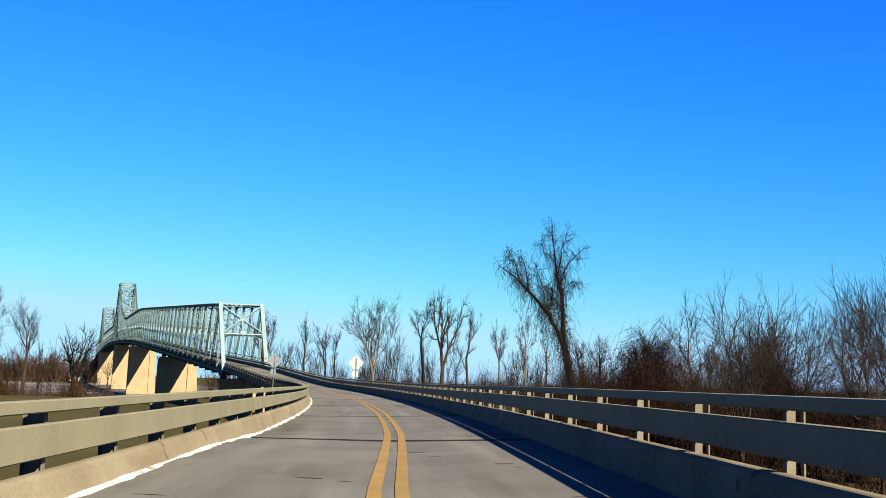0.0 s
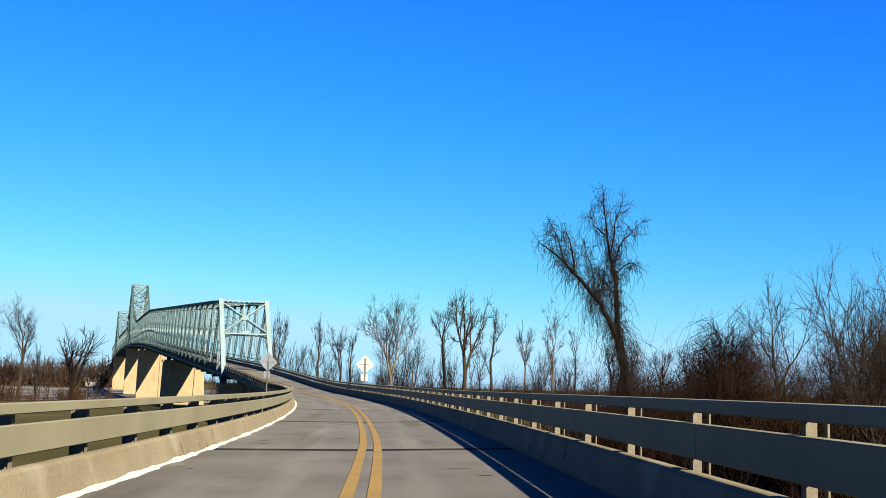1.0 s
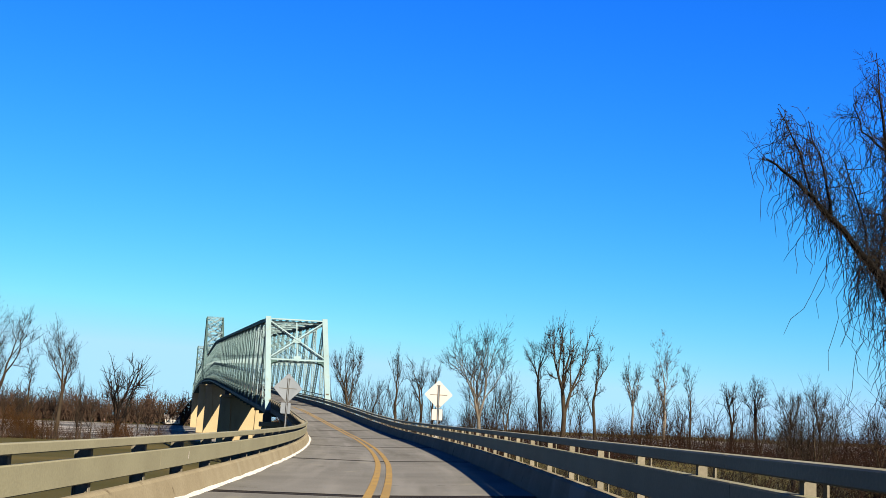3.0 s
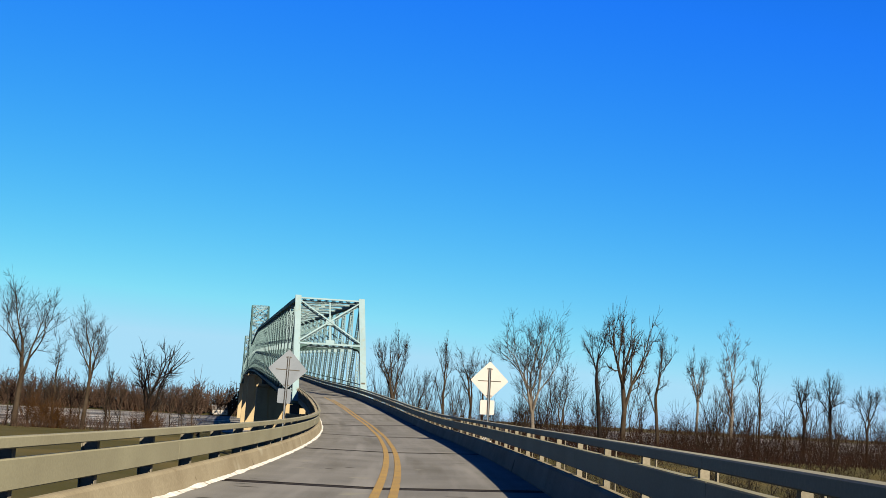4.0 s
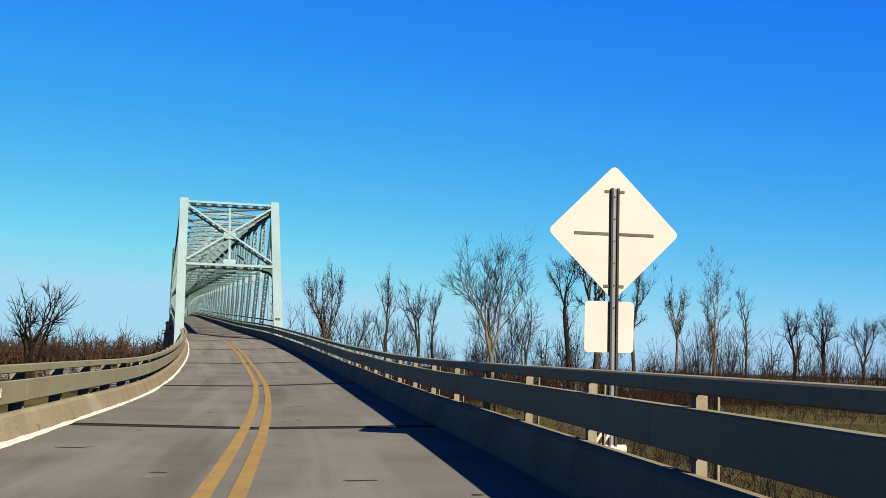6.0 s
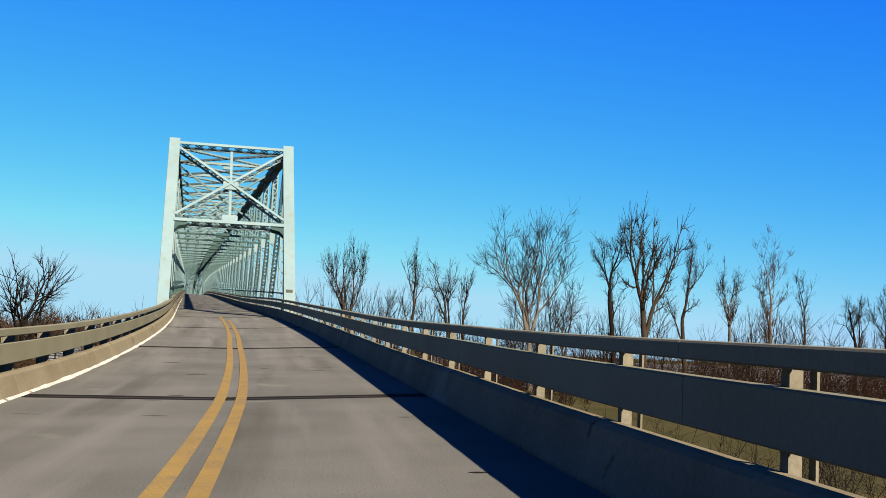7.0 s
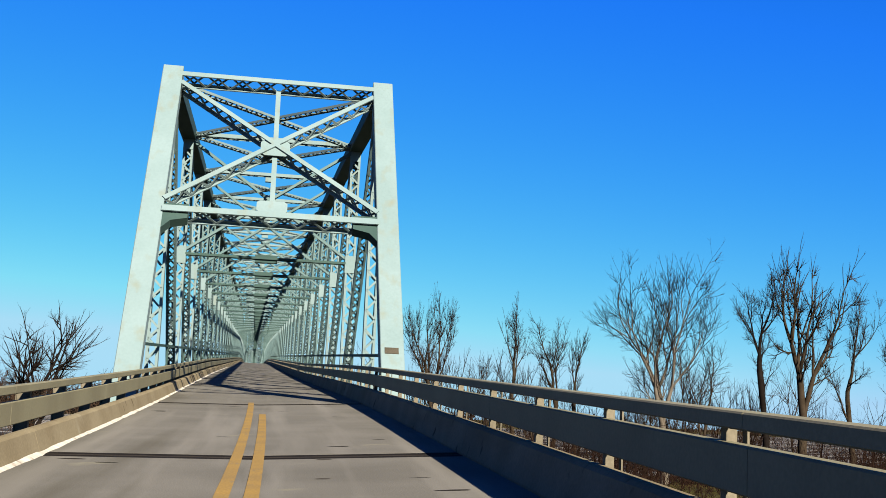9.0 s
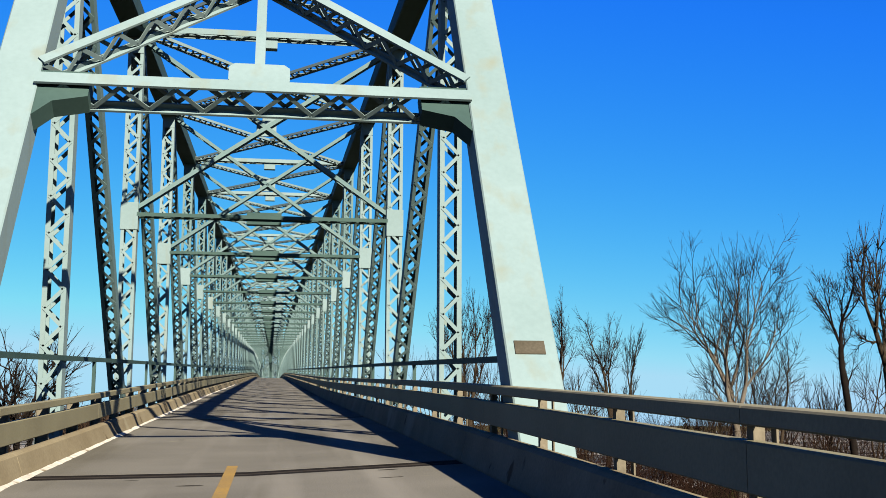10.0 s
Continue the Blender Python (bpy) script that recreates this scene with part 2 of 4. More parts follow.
bm = bmesh.new()
xs = [-4500, -2500, -1400, -800, -500] + list(range(-300, 420, 8)) + [520, 800, 1400, 2500, 4500]
ys = [-3000, -1200, -500, -250] + list(range(-120, 400, 8)) + list(range(400, 1100, 30)) + [1200, 1400, 1600, 1800, 1900, 2000, 2500, 3500, 4700]
grid = [[bm.verts.new((x, y, ground_z(x, y))) for x in xs] for y in ys]
for r0, r1 in zip(grid, grid[1:]):
    for k in range(len(xs) - 1):
        bm.faces.new((r0[k], r0[k + 1], r1[k + 1], r1[k]))
tagged(part("ground", bm, M_GRASS, smooth=True), "flat winter field of green and tan grass by a river", "ground", kind="structure")
bm = bmesh.new()
for a in ((-4400, 340, RIVER), (4400, 340, RIVER), (4400, 2000, RIVER), (-4400, 2000, RIVER)):
    bm.verts.new(a)
bm.faces.new(bm.verts)
tagged(part("water", bm, M_WATER), "wide grey river with pale streaks of ice", "river", kind="structure")

# ---- road deck ----
JOINT0, JOINT = 203.8, 17.98
deck = new("road")
tagged(deck, "two-lane concrete road of worn slabs with dark joints", "road", kind="structure")
joints = [JOINT0 + JOINT * k for k in range(-17, 62)]
for a, b in zip(joints, joints[1:]):
    bm = bmesh.new()
    sweep(bm, a + 0.362, b - 0.362, 2.1 if b < 260 else 8.5, [(-HALF - 0.02, 0), (0, 0), (HALF + 0.02, 0), (HALF + 0.02, -0.2), (-HALF - 0.02, -0.2)])
    uv = bm.loops.layers.uv.new("along")
    for f in bm.faces:
        for l in f.loops:
            c = l.vert.co
            l[uv].uv = ((c.x - road_x(c.y)) / math.hypot(1, road_x(c.y + 0.5) - road_x(c.y - 0.5)), c.y)
    part("road_slab", bm, M_ROAD, deck)
for j in joints:
    for a, b, name, skin, up in ((-0.36, -0.075, "joint_filler", M_FILL, -0.003), (-0.073, 0.073, "joint_plate", M_TAR_SHADE, -0.005), (0.075, 0.36, "joint_filler", M_FILL, -0.003)):
        bm = bmesh.new()
        sweep(bm, j + a, j + b, 1, [(-HALF, up), (0, up), (HALF, up), (HALF, -0.15), (-HALF, -0.15)])
        part(name, bm, skin, deck)
# the painted lines wander from the middle
LINE_Y, LINE_OFF = (13, 27, 45, 56, 68, 93, 109, 123, 150, 169, 181, 215), (-0.07, 0.18, 0.17, 0.09, 0.06, 0.12, 0.04, -0.02, 0.05, -0.13, -0.11, -0.08)
for side in (-1, 1):
    bm = bmesh.new()
    rows = []
    y = joints[0]
    while y < (206 if side < 0 else 199):
        o = side * 0.155 + float(np.interp(y, LINE_Y, LINE_OFF))
        rows.append([bm.verts.new(at_road(y, o + k * 0.08, 0.010)) for k in (-1, 1)])
        y += 1.0
    uv = bm.loops.layers.uv.new("along")
    for p, q in zip(rows, rows[1:]):
        for l in bm.faces.new((p[0], p[1], q[1], q[0])).loops:
            l[uv].uv = (l.vert.co.x - road_x(l.vert.co.y), l.vert.co.y)
    part("centre_line", bm, M_YELLOW, deck, "worn yellow centre line")
prng = random.Random(5)
for k in range(220):
    y0 = prng.uniform(-10, 260)
    off = prng.choice((-2.2, -1.5, -0.8, 0.7, 1.5, 2.1)) + prng.uniform(-0.3, 0.3)
    a, b = prng.uniform(0.06, 0.24), prng.uniform(0.015, 0.07)
    bm = bmesh.new()
    pts = [at_road(y0 + b * math.sin(q * 0.785) * prng.uniform(0.6, 1.2), off + a * math.cos(q * 0.785) * prng.uniform(0.6, 1.2), 0.0035) for q in range(8)]
    bm.faces.new([bm.verts.new(p) for p in pts])
    part("tar_patch", bm, M_FILL if k % 2 else M_TAR_SHADE, deck)
bm = bmesh.new()
sweep(bm, joints[0], END, 6.0, [(-HALF - 0.3, -0.205), (0, -0.205), (HALF + 0.3, -0.205), (HALF + 0.3, -0.55), (-HALF - 0.3, -0.55)])
tagged(part("deck_slab", bm, M_CURB), "concrete deck slab carrying the road", "bridge deck", kind="structure")
for side, word in ((-1, "west"), (1, "east")):
    kerb = new("kerb_" + word)
    tagged(kerb, "stained beige concrete kerb below the steel guard rail", "kerb", kind="structure")
    for a, b in zip(joints, joints[1:]):
        if a > 900:
            continue
        bm = bmesh.new()
        pr = [(3.02, -0.2), (3.0, 0.03), (3.03, 0.14), (3.10, 0.42), (3.14, KERB - 0.01), (3.17, KERB), (3.24, KERB), (3.25, KERB - 0.012), (3.25, -0.2)]
        sweep(bm, a + 0.008, b - 0.008, 2.1 if b < 260 else 8.5, [(side * o, u) for o, u in pr][::side])
        part("kerb_block", bm, M_CURB, kerb)

# ---- guard rails ----
SPACE = 2.97


def post_mesh():
    bm = bmesh.new()
    box(bm, (0, -0.05, -0.3), (0.012, 0.05, 0.62))
    box(bm, (0.012, -0.006, -0.3), (0.092, 0.006, 0.62))
    box(bm, (0.150, -0.04, -0.3), (0.165, 0.04, 0.62))
    for z0 in (-0.25, 0.16, 0.36):
        box(bm, (0.092, -0.004, z0), (0.150, 0.004, z0 + 0.06))
    return mesh("post", bm, M_POST)


def deep_post_mesh():
    bm = bmesh.new()
    box(bm, (0, -0.05, -0.3), (0.012, 0.05, 0.62))
    box(bm, (0.012, -0.006, -0.3), (0.188, 0.006, 0.62))
    box(bm, (0.188, -0.05, -0.3), (0.2, 0.05, 0.62))
    return mesh("post", bm, M_POST)


POST, DEEP_POST = post_mesh(), deep_post_mesh()
for side, word in ((-1, "west"), (1, "east")):
    rail = new("guard_rail")
    tagged(rail, "two-beam steel guard rail on I-section posts along the kerb", "guard rail", "guard rails of the road")
    rail["west"] = side < 0
    y = 122.7 if side > 0 else 123.9
    while y > -86:
        y -= SPACE / math.hypot(1, road_x(y + 0.5) - road_x(y - 0.5))
    while y < 820:
        s = road_x(y + 0.5) - road_x(y - 0.5)
        ob = part("post", POST if side > 0 else DEEP_POST, M_POST, rail)
        ob.matrix_world = Matrix.Translation(at_road(y, side * (RAIL_IN + 0.07), KERB - 0.01)) @ pose(0, 0, 0, 0, 0, math.degrees(-math.atan(s)) + (180 if side < 0 else 0))
        y += SPACE / math.hypot(1, s)
    y = -90.0
    while y < 820:
        y1 = y + 9.15
        for lo, hi, th, nm in ((0.985, 1.1, 0.13, "top_beam"), (0.575, 0.885, 0.10, "lower_beam")):
            bm = bmesh.new()
            i, o = RAIL_IN - (0.035 if nm == "top_beam" else 0), RAIL_IN - (0.035 if nm == "top_beam" else 0) + th
            e = 0.012
            pr = [(i, lo + e), (i + e, lo), (o, lo), (o, hi), (i + e, hi), (i, hi - e)]
            sweep(bm, y + 0.006, y1 - 0.006, 3.05, [(side * a, u) for a, u in pr][::side])
            part(nm, bm, M_RAIL, rail)
        y = y1

# small reflectors on the road side of the west beam
for y in (-20.0, 28.5, 77.0, 128.0, 180.5):
    for beam in [o for o in bpy.data.objects if o.name.startswith("lower_beam") and o.parent.get("west")]:
        ys = [v.co.y for v in beam.data.vertices]
        if min(ys) <= y <= max(ys):
            bm = bmesh.new()
            a, c = at_road(y - 0.025, -(RAIL_IN - 0.012), 0.68), at_road(y + 0.025, -(RAIL_IN + 0.004), 0.80)
            box(bm, (min(a.x, c.x), a.y, a.z), (max(a.x, c.x), c.y, c.z))
            part("reflector", bm, M_SIGN, beam, "small white reflector")

# ---- snow along the west kerb ----
bm = bmesh.new()
rows = []
yy = -60.0
while yy < 300:
    slow, mid, fast = noise.noise(Vector((yy * 0.23, 40, 0))), noise.noise(Vector((yy * 0.9, 0, 0))), noise.noise(Vector((yy * 2.6, 7, 0)))
    w = max(0.078 + 0.06 * slow + 0.04 * mid + 0.02 * fast, 0.012) * (0.75 if yy > 130 else 0.95)
    if yy < 62:
        w *= 1 - 0.85 * min(max((noise.noise(Vector((yy * 0.55, 90, 0))) - 0.02) / 0.15, 0), 1)
    h = (0.018 + 0.03 * mid + 0.012 * fast) * min(1, w * 10)
    rows.append([bm.verts.new(at_road(yy, o, u)) for o, u in ((-3.005, 0.035 + max(h, 0.0)), (-2.985 + w * 0.35, max(h, 0.008) + 0.010), (-2.985 + w * 0.75, max(h * 0.6, 0.006)), (-2.985 + w, -0.004))])
    yy += 0.1
for a, b in zip(rows, rows[1:]):
    for k in range(3):
        bm.faces.new((a[k], a[k + 1], b[k + 1], b[k]))
tagged(part("snow", bm, M_SNOW, smooth=True), "thin uneven line of old snow against the kerb", "snow", kind="stuff")

# ---- the truss bridge ----
XL, XR, XM = 32.26, 39.48, 35.87
bridge = new("truss_bridge")
bridge_label = "long pale green steel through-truss bridge with portal frame"
tagged(bridge, bridge_label, "bridge")
CACHE = {}


def member(name, p, q, style, side=(1, 0, 0), material=None, label=""):
    """A truss member from p to q. style: ('box', w, d), ('laced', w, d, flange, pitch), ('ladder', ...)."""
    material = material or M_STEEL
    m, L = frame_of(p, q, side)
    key = (style, round(L, 2), material.name)
    if key not in CACHE:
        bm = bmesh.new()
        kind, w, d = style[:3]
        if kind == "box":
            box(bm, (-w / 2, -d / 2, 0), (w / 2, d / 2, L), bevel=0.02 if w > 0.3 else 0)
        elif kind == "laced":
            f, pitch = style[3:5]
            for s in (-1, 1):
                box(bm, (s * w / 2 - (0.0 if s < 0 else 0.025), -d / 2, 0), (s * w / 2 + (0.025 if s < 0 else 0), d / 2, L))
                for t in (-1, 1):
                    x0 = s * w / 2
                    box(bm, (min(x0, x0 - s * f), t * d / 2 - 0.012, 0), (max(x0, x0 - s * f), t * d / 2 + 0.012, L))
            n = max(2, round(L / pitch))
            for t in (-1, 1):
                for k in range(n):
                    a = -1 if k % 2 else 1
                    bar(bm, (a * (w / 2 - f / 2), t * (d / 2 + 0.016), L * k / n), (-a * (w / 2 - f / 2), t * (d / 2 + 0.016), L * (k + 1) / n), 0.07, 0.012, Vector((1, 0, 0)))
            for z0, z1 in ((0, min(0.7, L * 0.12)), (L - min(0.7, L * 0.12), L)):
                for t in (-1, 1):
                    box(bm, (-w / 2, t * (d / 2 + 0.026) - 0.005, z0), (w / 2, t * (d / 2 + 0.026) + 0.005, z1))
        elif kind == "girder":
            # two flanges w wide, d apart in y, zigzag between them
            f, pitch = style[3:5]
            for t in (-1, 1):
                box(bm, (-w / 2, t * d / 2 - 0.02, 0), (w / 2, t * d / 2 + 0.02, L))
                box(bm, (-0.012, min(t * d / 2, t * (d / 2 - f)), 0), (0.012, max(t * d / 2, t * (d / 2 - f)), L))
            n = max(2, round(L / pitch))
            for e in (-1, 1):
                for k in range(n):
                    a = -e if k % 2 else e
                    bar(bm, (e * (w / 2 - 0.02), a * (d / 2 - f / 2), L * k / n), (e * (w / 2 - 0.02), -a * (d / 2 - f / 2), L * (k + 1) / n), 0.014, 0.07, Vector((1, 0, 0)))
        CACHE[key] = mesh(name, bm, material)
    ob = part(name, CACHE[key], material, bridge, label)
    ob.matrix_world = m
    return ob


def plate(name, c, sx, sy, sz, material=None, label=""):
    key = (name, sx, sy, sz)
    if key not in CACHE:
        bm = bmesh.new()
        box(bm, (-sx / 2, -sy / 2, -sz / 2), (sx / 2, sy / 2, sz / 2), bevel=0.008)
        CACHE[key] = mesh(name, bm, material or M_STEEL)
    ob = part(name, CACHE[key], material or M_STEEL, bridge, label)
    ob.matrix_world = Matrix.Translation(c)
    return ob


PANEL, U1, LASTY = 10.5, 209.0, 1000.0


def chord_up(y):
    """Height of the top chord over the road."""
    pts = [(208, 11.0), (282, 11.4), (432, 12.2), (542, 9.8), (585, 15), (611, 29), (619, 29), (645, 15), (672, 9.0), (818, 9.0), (843, 15), (861, 29), (869, 29), (895, 15), (920, 9), (1010, 9)]
    for (a, ha), (b, hb) in zip(pts, pts[1:]):
        if a <= y <= b:
            return ha + (hb - ha) * (y - a) / (b - a)
    return 11.0 if y < 300 else 9.0


LEAN_ = 0.728
ztop = 22.55
base_z = road_z(201.5) - 0.6
lean_y = lambda z: 205.03 + (z - 17.15) * LEAN_
for x in (XL, XR):
    member("end_post", (x, lean_y(base_z) + 0.2, base_z), (x, lean_y(ztop), ztop), ("box", 0.68, 0.55), label="broad plain inclined end post")
bm = bmesh.new()
box(bm, (-0.2, -0.012, -0.11), (0.2, 0.012, 0.11), bevel=0.004)
ob = part("post_plate", bm, M_NAME, bridge, "small weathered name plate")
ob.matrix_world = Matrix.Translation((XR - 0.02, lean_y(12.78) + 0.168 - 0.808 * 0.283, 12.78 + 0.588 * 0.283)) @ Matrix.Rotation(-math.atan(LEAN_), 4, "X")


def pt(x, z, off=0.0):
    return Vector((x, lean_y(z) + off, z))


up = Vector((0, 0.74, 1)).normalized()
# portal: top girder, lower girder, crossed diagonals, middle hanger, gussets, knees
member("portal_top_girder", pt(XL + 0.3, 22.22), pt(XR - 0.3, 22.22), ("girder", 0.22, 0.50, 0.1, 0.42), side=up)
member("portal_lower_girder", pt(XL + 0.3, 16.93), pt(XR - 0.3, 16.93), ("girder", 0.24, 0.50, 0.1, 0.42), side=up)
for a, b in ((XL, XR), (XR, XL)):
    s = 0.32 if a < b else -0.32
    member("portal_diagonal", pt(a + s, 21.92), pt(b - s, 17.30), ("girder", 0.17, 0.44, 0.09, 0.34), side=up)
member("portal_hanger", pt(XM, 17.15), pt(XM, 21.97), ("box", 0.16, 0.14))


def slanted(name, x, z, w, h, label=""):
    bm = bmesh.new()
    m, _ = frame_of(pt(x, z, -0.2), pt(x, z + 1, -0.2), (1, 0, 0))
    vs = []
    c = 0.18 * min(w, h)
    for u, v in ((-w / 2 + c, -h / 2), (w / 2 - c, -h / 2), (w / 2, -h / 2 + c), (w / 2, h / 2 - c), (w / 2 - c, h / 2), (-w / 2 + c, h / 2), (-w / 2, h / 2 - c), (-w / 2, -h / 2 + c)):
        vs.append((u, v))
    lo = [bm.verts.new((u, -0.012, v)) for u, v in vs]
    hi = [bm.verts.new((u, 0.012, v)) for u, v in vs]
    bm.faces.new(lo)
    bm.faces.new(hi[::-1])
    for k in range(8):
        bm.faces.new((lo[k], lo[(k + 1) % 8], hi[(k + 1) % 8], hi[k]))
    ob = part(name, bm, M_STEEL, bridge, label)
    ob.matrix_world = m


slanted("gusset_plate", XM, 19.6, 0.95, 0.75)
slanted("clearance_plate", XM, 17.37, 0.95, 0.5, "blank pale plate at mid-girder")
for s, x in ((1, XL + 0.34), (-1, XR - 0.34)):
    bm = bmesh.new()
    tri = [(0, 0.3), (0, -0.75), (s * 0.25, -0.42), (s * 0.75, -0.28), (s * 0.75, 0.3)]
    m, _ = frame_of(pt(x, 16.93), pt(x, 17.93), (1, 0, 0))
    lo = [bm.verts.new((u, -0.16, v)) for u, v in tri]
    hi = [bm.verts.new((u, 0.16, v)) for u, v in tri]
    bm.faces.new(lo)
    bm.faces.new(hi[::-1])
    for k in range(5):
        # shade is put into the colour of this bracket
        bm.faces.new((lo[k], lo[(k + 1) % 5], hi[(k + 1) % 5], hi[k]))
    ob = part("knee_bracket", bm, M_STEEL_SHADED, bridge)
    ob.matrix_world = m

# panels
ny = int((LASTY - U1) / PANEL)
U = [U1 + PANEL * k for k in range(ny + 1)]
for k, y in enumerate(U):
    zr, h = road_z(y), chord_up(y)
    near = y < 330
    zt = zr + h - (0.33 if k == 0 else 0.25)
    zb = zr - 0.55
    for x in (XL, XR):
        # verticals farther in and all diagonals use the tone dimmed for shade
        member("vertical", (x, y, zb), (x, y, zt), ("laced", 0.42, 0.36, 0.09, 0.34 if near else 0.8), side=(1, 0, 0), material=M_STEEL if y < 240 else M_STEEL_DIM)
        y2 = U[k + 1] if k < ny else None
        if y2:
            z2, h2 = road_z(y2), chord_up(y2)
            member("top_chord", (x, y, zt), (x, y2, z2 + h2 - 0.25), ("box", 0.58, 0.5), material=M_STEEL_SHADED)
            member("bottom_chord", (x, y, zb), (x, y2, z2 - 0.55), ("box", 0.46, 0.5), material=M_STEEL_SHADED)
            member("diagonal", (x, y, zt), (x, y2, z2 - 0.4), ("laced", 0.36, 0.34, 0.08, 0.34 if near else 0.8), side=(1, 0, 0), material=M_STEEL_DIM)
        if k:
            plate("vertical_gusset", (x - 0.0, y, zr + 5.55), 0.47, 0.44, 0.75)
    # sway frame
    zs = zr + 5.6
    a, b = XL + 0.2, XR - 0.2
    if k:
        # the lower strut takes the shade-dark copy of the paint
        member("sway_strut", (a, y, zs), (b, y, zs), ("girder", 0.10, 0.40, 0.06, 0.4), side=(0, 0, 1), material=M_STEEL_SHADED)
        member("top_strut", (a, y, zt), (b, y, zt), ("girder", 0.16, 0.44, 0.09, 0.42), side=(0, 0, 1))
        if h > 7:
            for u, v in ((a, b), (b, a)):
                member("sway_diagonal", (u, y, zt - 0.3), (v, y, zs + 0.2), ("girder", 0.11, 0.26, 0.05, 0.4 if near else 0.8), side=(0, 0, 1), material=M_STEEL_DIM)
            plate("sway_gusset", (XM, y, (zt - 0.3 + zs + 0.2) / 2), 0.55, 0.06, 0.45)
            plate("strut_plate", (XM, y, zs - 0.02), 0.95, 0.26, 0.34, M_STEEL_SHADED)
            plate("top_plate", (XM, y, zt - 0.22), 0.5, 0.28, 0.3)
    # top laterals
    if k < ny:
        y2 = U[k + 1]
        zt2 = road_z(y2) + chord_up(y2) - 0.25
        for u, v in ((a, b), (b, a)):
            member("top_lateral", (u, y, zt - 0.05), (v, y2, zt2 - 0.05), ("girder", 0.09, 0.40, 0.06, 0.34 if near else 0.8), side=(0, 0, 1))
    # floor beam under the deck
    member("floor_beam", (XL + 0.24, y, zr - 1.05), (XR - 0.24, y, zr - 1.05), ("box", 0.3, 0.95), side=(0, 1, 0), material=M_STEEL_SHADED)
for x in (XL, XR):
    member("bottom_chord", (x, lean_y(base_z) + 0.3, base_z), (x, U1, road_z(U1) - 0.55), ("box", 0.46, 0.5), material=M_STEEL_SHADED)
for dx in (-2.4, -0.8, 0.8, 2.4):
    for k in range(ny):
        member("stringer", (XM + dx, U[k], road_z(U[k]) - 0.85), (XM + dx, U[k + 1], road_z(U[k + 1]) - 0.85), ("box", 0.2, 0.55), material=M_STEEL_SHADED)
# tower head frames
for ty in (611, 619, 861, 869):
    zt = road_z(ty) + chord_up(ty)
    for f in range(5):
        za, zb_ = zt - 4.0 * f, zt - 4.0 * (f + 1)
        member("tower_strut", (XL, ty, za), (XR, ty, za), ("girder", 0.3, 0.4, 0.1, 0.6), side=(0, 1, 0))
        for u, v in ((XL, XR), (XR, XL)):
            member("tower_brace", (u, ty, za), (v, ty, zb_), ("girder", 0.25, 0.3, 0.1, 0.6), side=(0, 1, 0))
    for x in (XL, XR):
        member("tower_leg", (x, ty, road_z(ty) - 0.5), (x, ty, zt), ("box", 0.7, 0.7), material=M_STEEL_SHADED)
# hand rail along both trusses
for s in (-1, 1):
    y = 201.9
    while y < 420:
        y2 = y + PANEL
        member("hand_rail", (XM + s * 3.36, y, road_z(y) + 1.62), (XM + s * 3.36, y2, road_z(y2) + 1.62), ("box", 0.07, 0.09), material=M_STEEL_SHADED)
        if y > 203:
            member("hand_rail_post", (XM + s * 3.36, y, road_z(y) + 0.4), (XM + s * 3.36, y, road_z(y) + 1.62), ("box", 0.07, 0.07), material=M_STEEL_SHADED)
        y = y2


# ---- piers ----
def pier(y, w0, w1, depth, foot):
    top = road_z(y) - 1.75
    thing = new("bridge_pier")
    thing.location = (XM, y, foot)
    tagged(thing, "tall beige concrete bridge pier with two shafts and a wall between", "bridge pier", "bridge piers")
    H = top - foot

    def taper(name, x0, x1, d0, d1, z0, z1, grow):
        bm = bmesh.new()
        lo = [bm.verts.new(v) for v in ((x0 - grow, -d0, z0), (x1 + grow, -d0, z0), (x1 + grow, d0, z0), (x0 - grow, d0, z0))]
        hi = [bm.verts.new(v) for v in ((x0, -d1, z1), (x1, -d1, z1), (x1, d1, z1), (x0, d1, z1))]
        bm.faces.new(lo[::-1])
        bm.faces.new(hi)
        for k in range(4):
            bm.faces.new((lo[k], lo[(k + 1) % 4], hi[(k + 1) % 4], hi[k]))
        bmesh.ops.bevel(bm, geom=bm.edges[:], offset=0.08, segments=1, affect="EDGES")
        part(name, bm, M_PIER, thing)

    taper("shaft", -w1, -w1 + 2.2, depth * 1.2, depth, 0, H - 0.6, 0.4)
    taper("shaft", w1 - 2.2, w1, depth * 1.2, depth, 0, H - 0.6, 0.4)
    taper("web_wall", -w1 + 2.1, w1 - 2.1, depth * 0.95, depth * 0.8, 0, H - 0.62, 0.0)
    taper("cap", -w1 - 0.3, w1 + 0.3, depth + 0.2, depth + 0.2, H - 0.6, H, 0.0)
    for x in (XL - XM, XR - XM):
        bm = bmesh.new()
        box(bm, (x - 0.5, -0.5, H), (x + 0.5, 0.5, H + 0.95), bevel=0.05)
        part("bearing", bm, M_GALV, thing)


pier(200.6, 4.2, 4.2, 0.8, 3.2)
for y in (325, 472, 615, 865, 1010):
    pier(y, 5.0, 5.0, 1.5, 0.4 if y > 345 else 3.0)


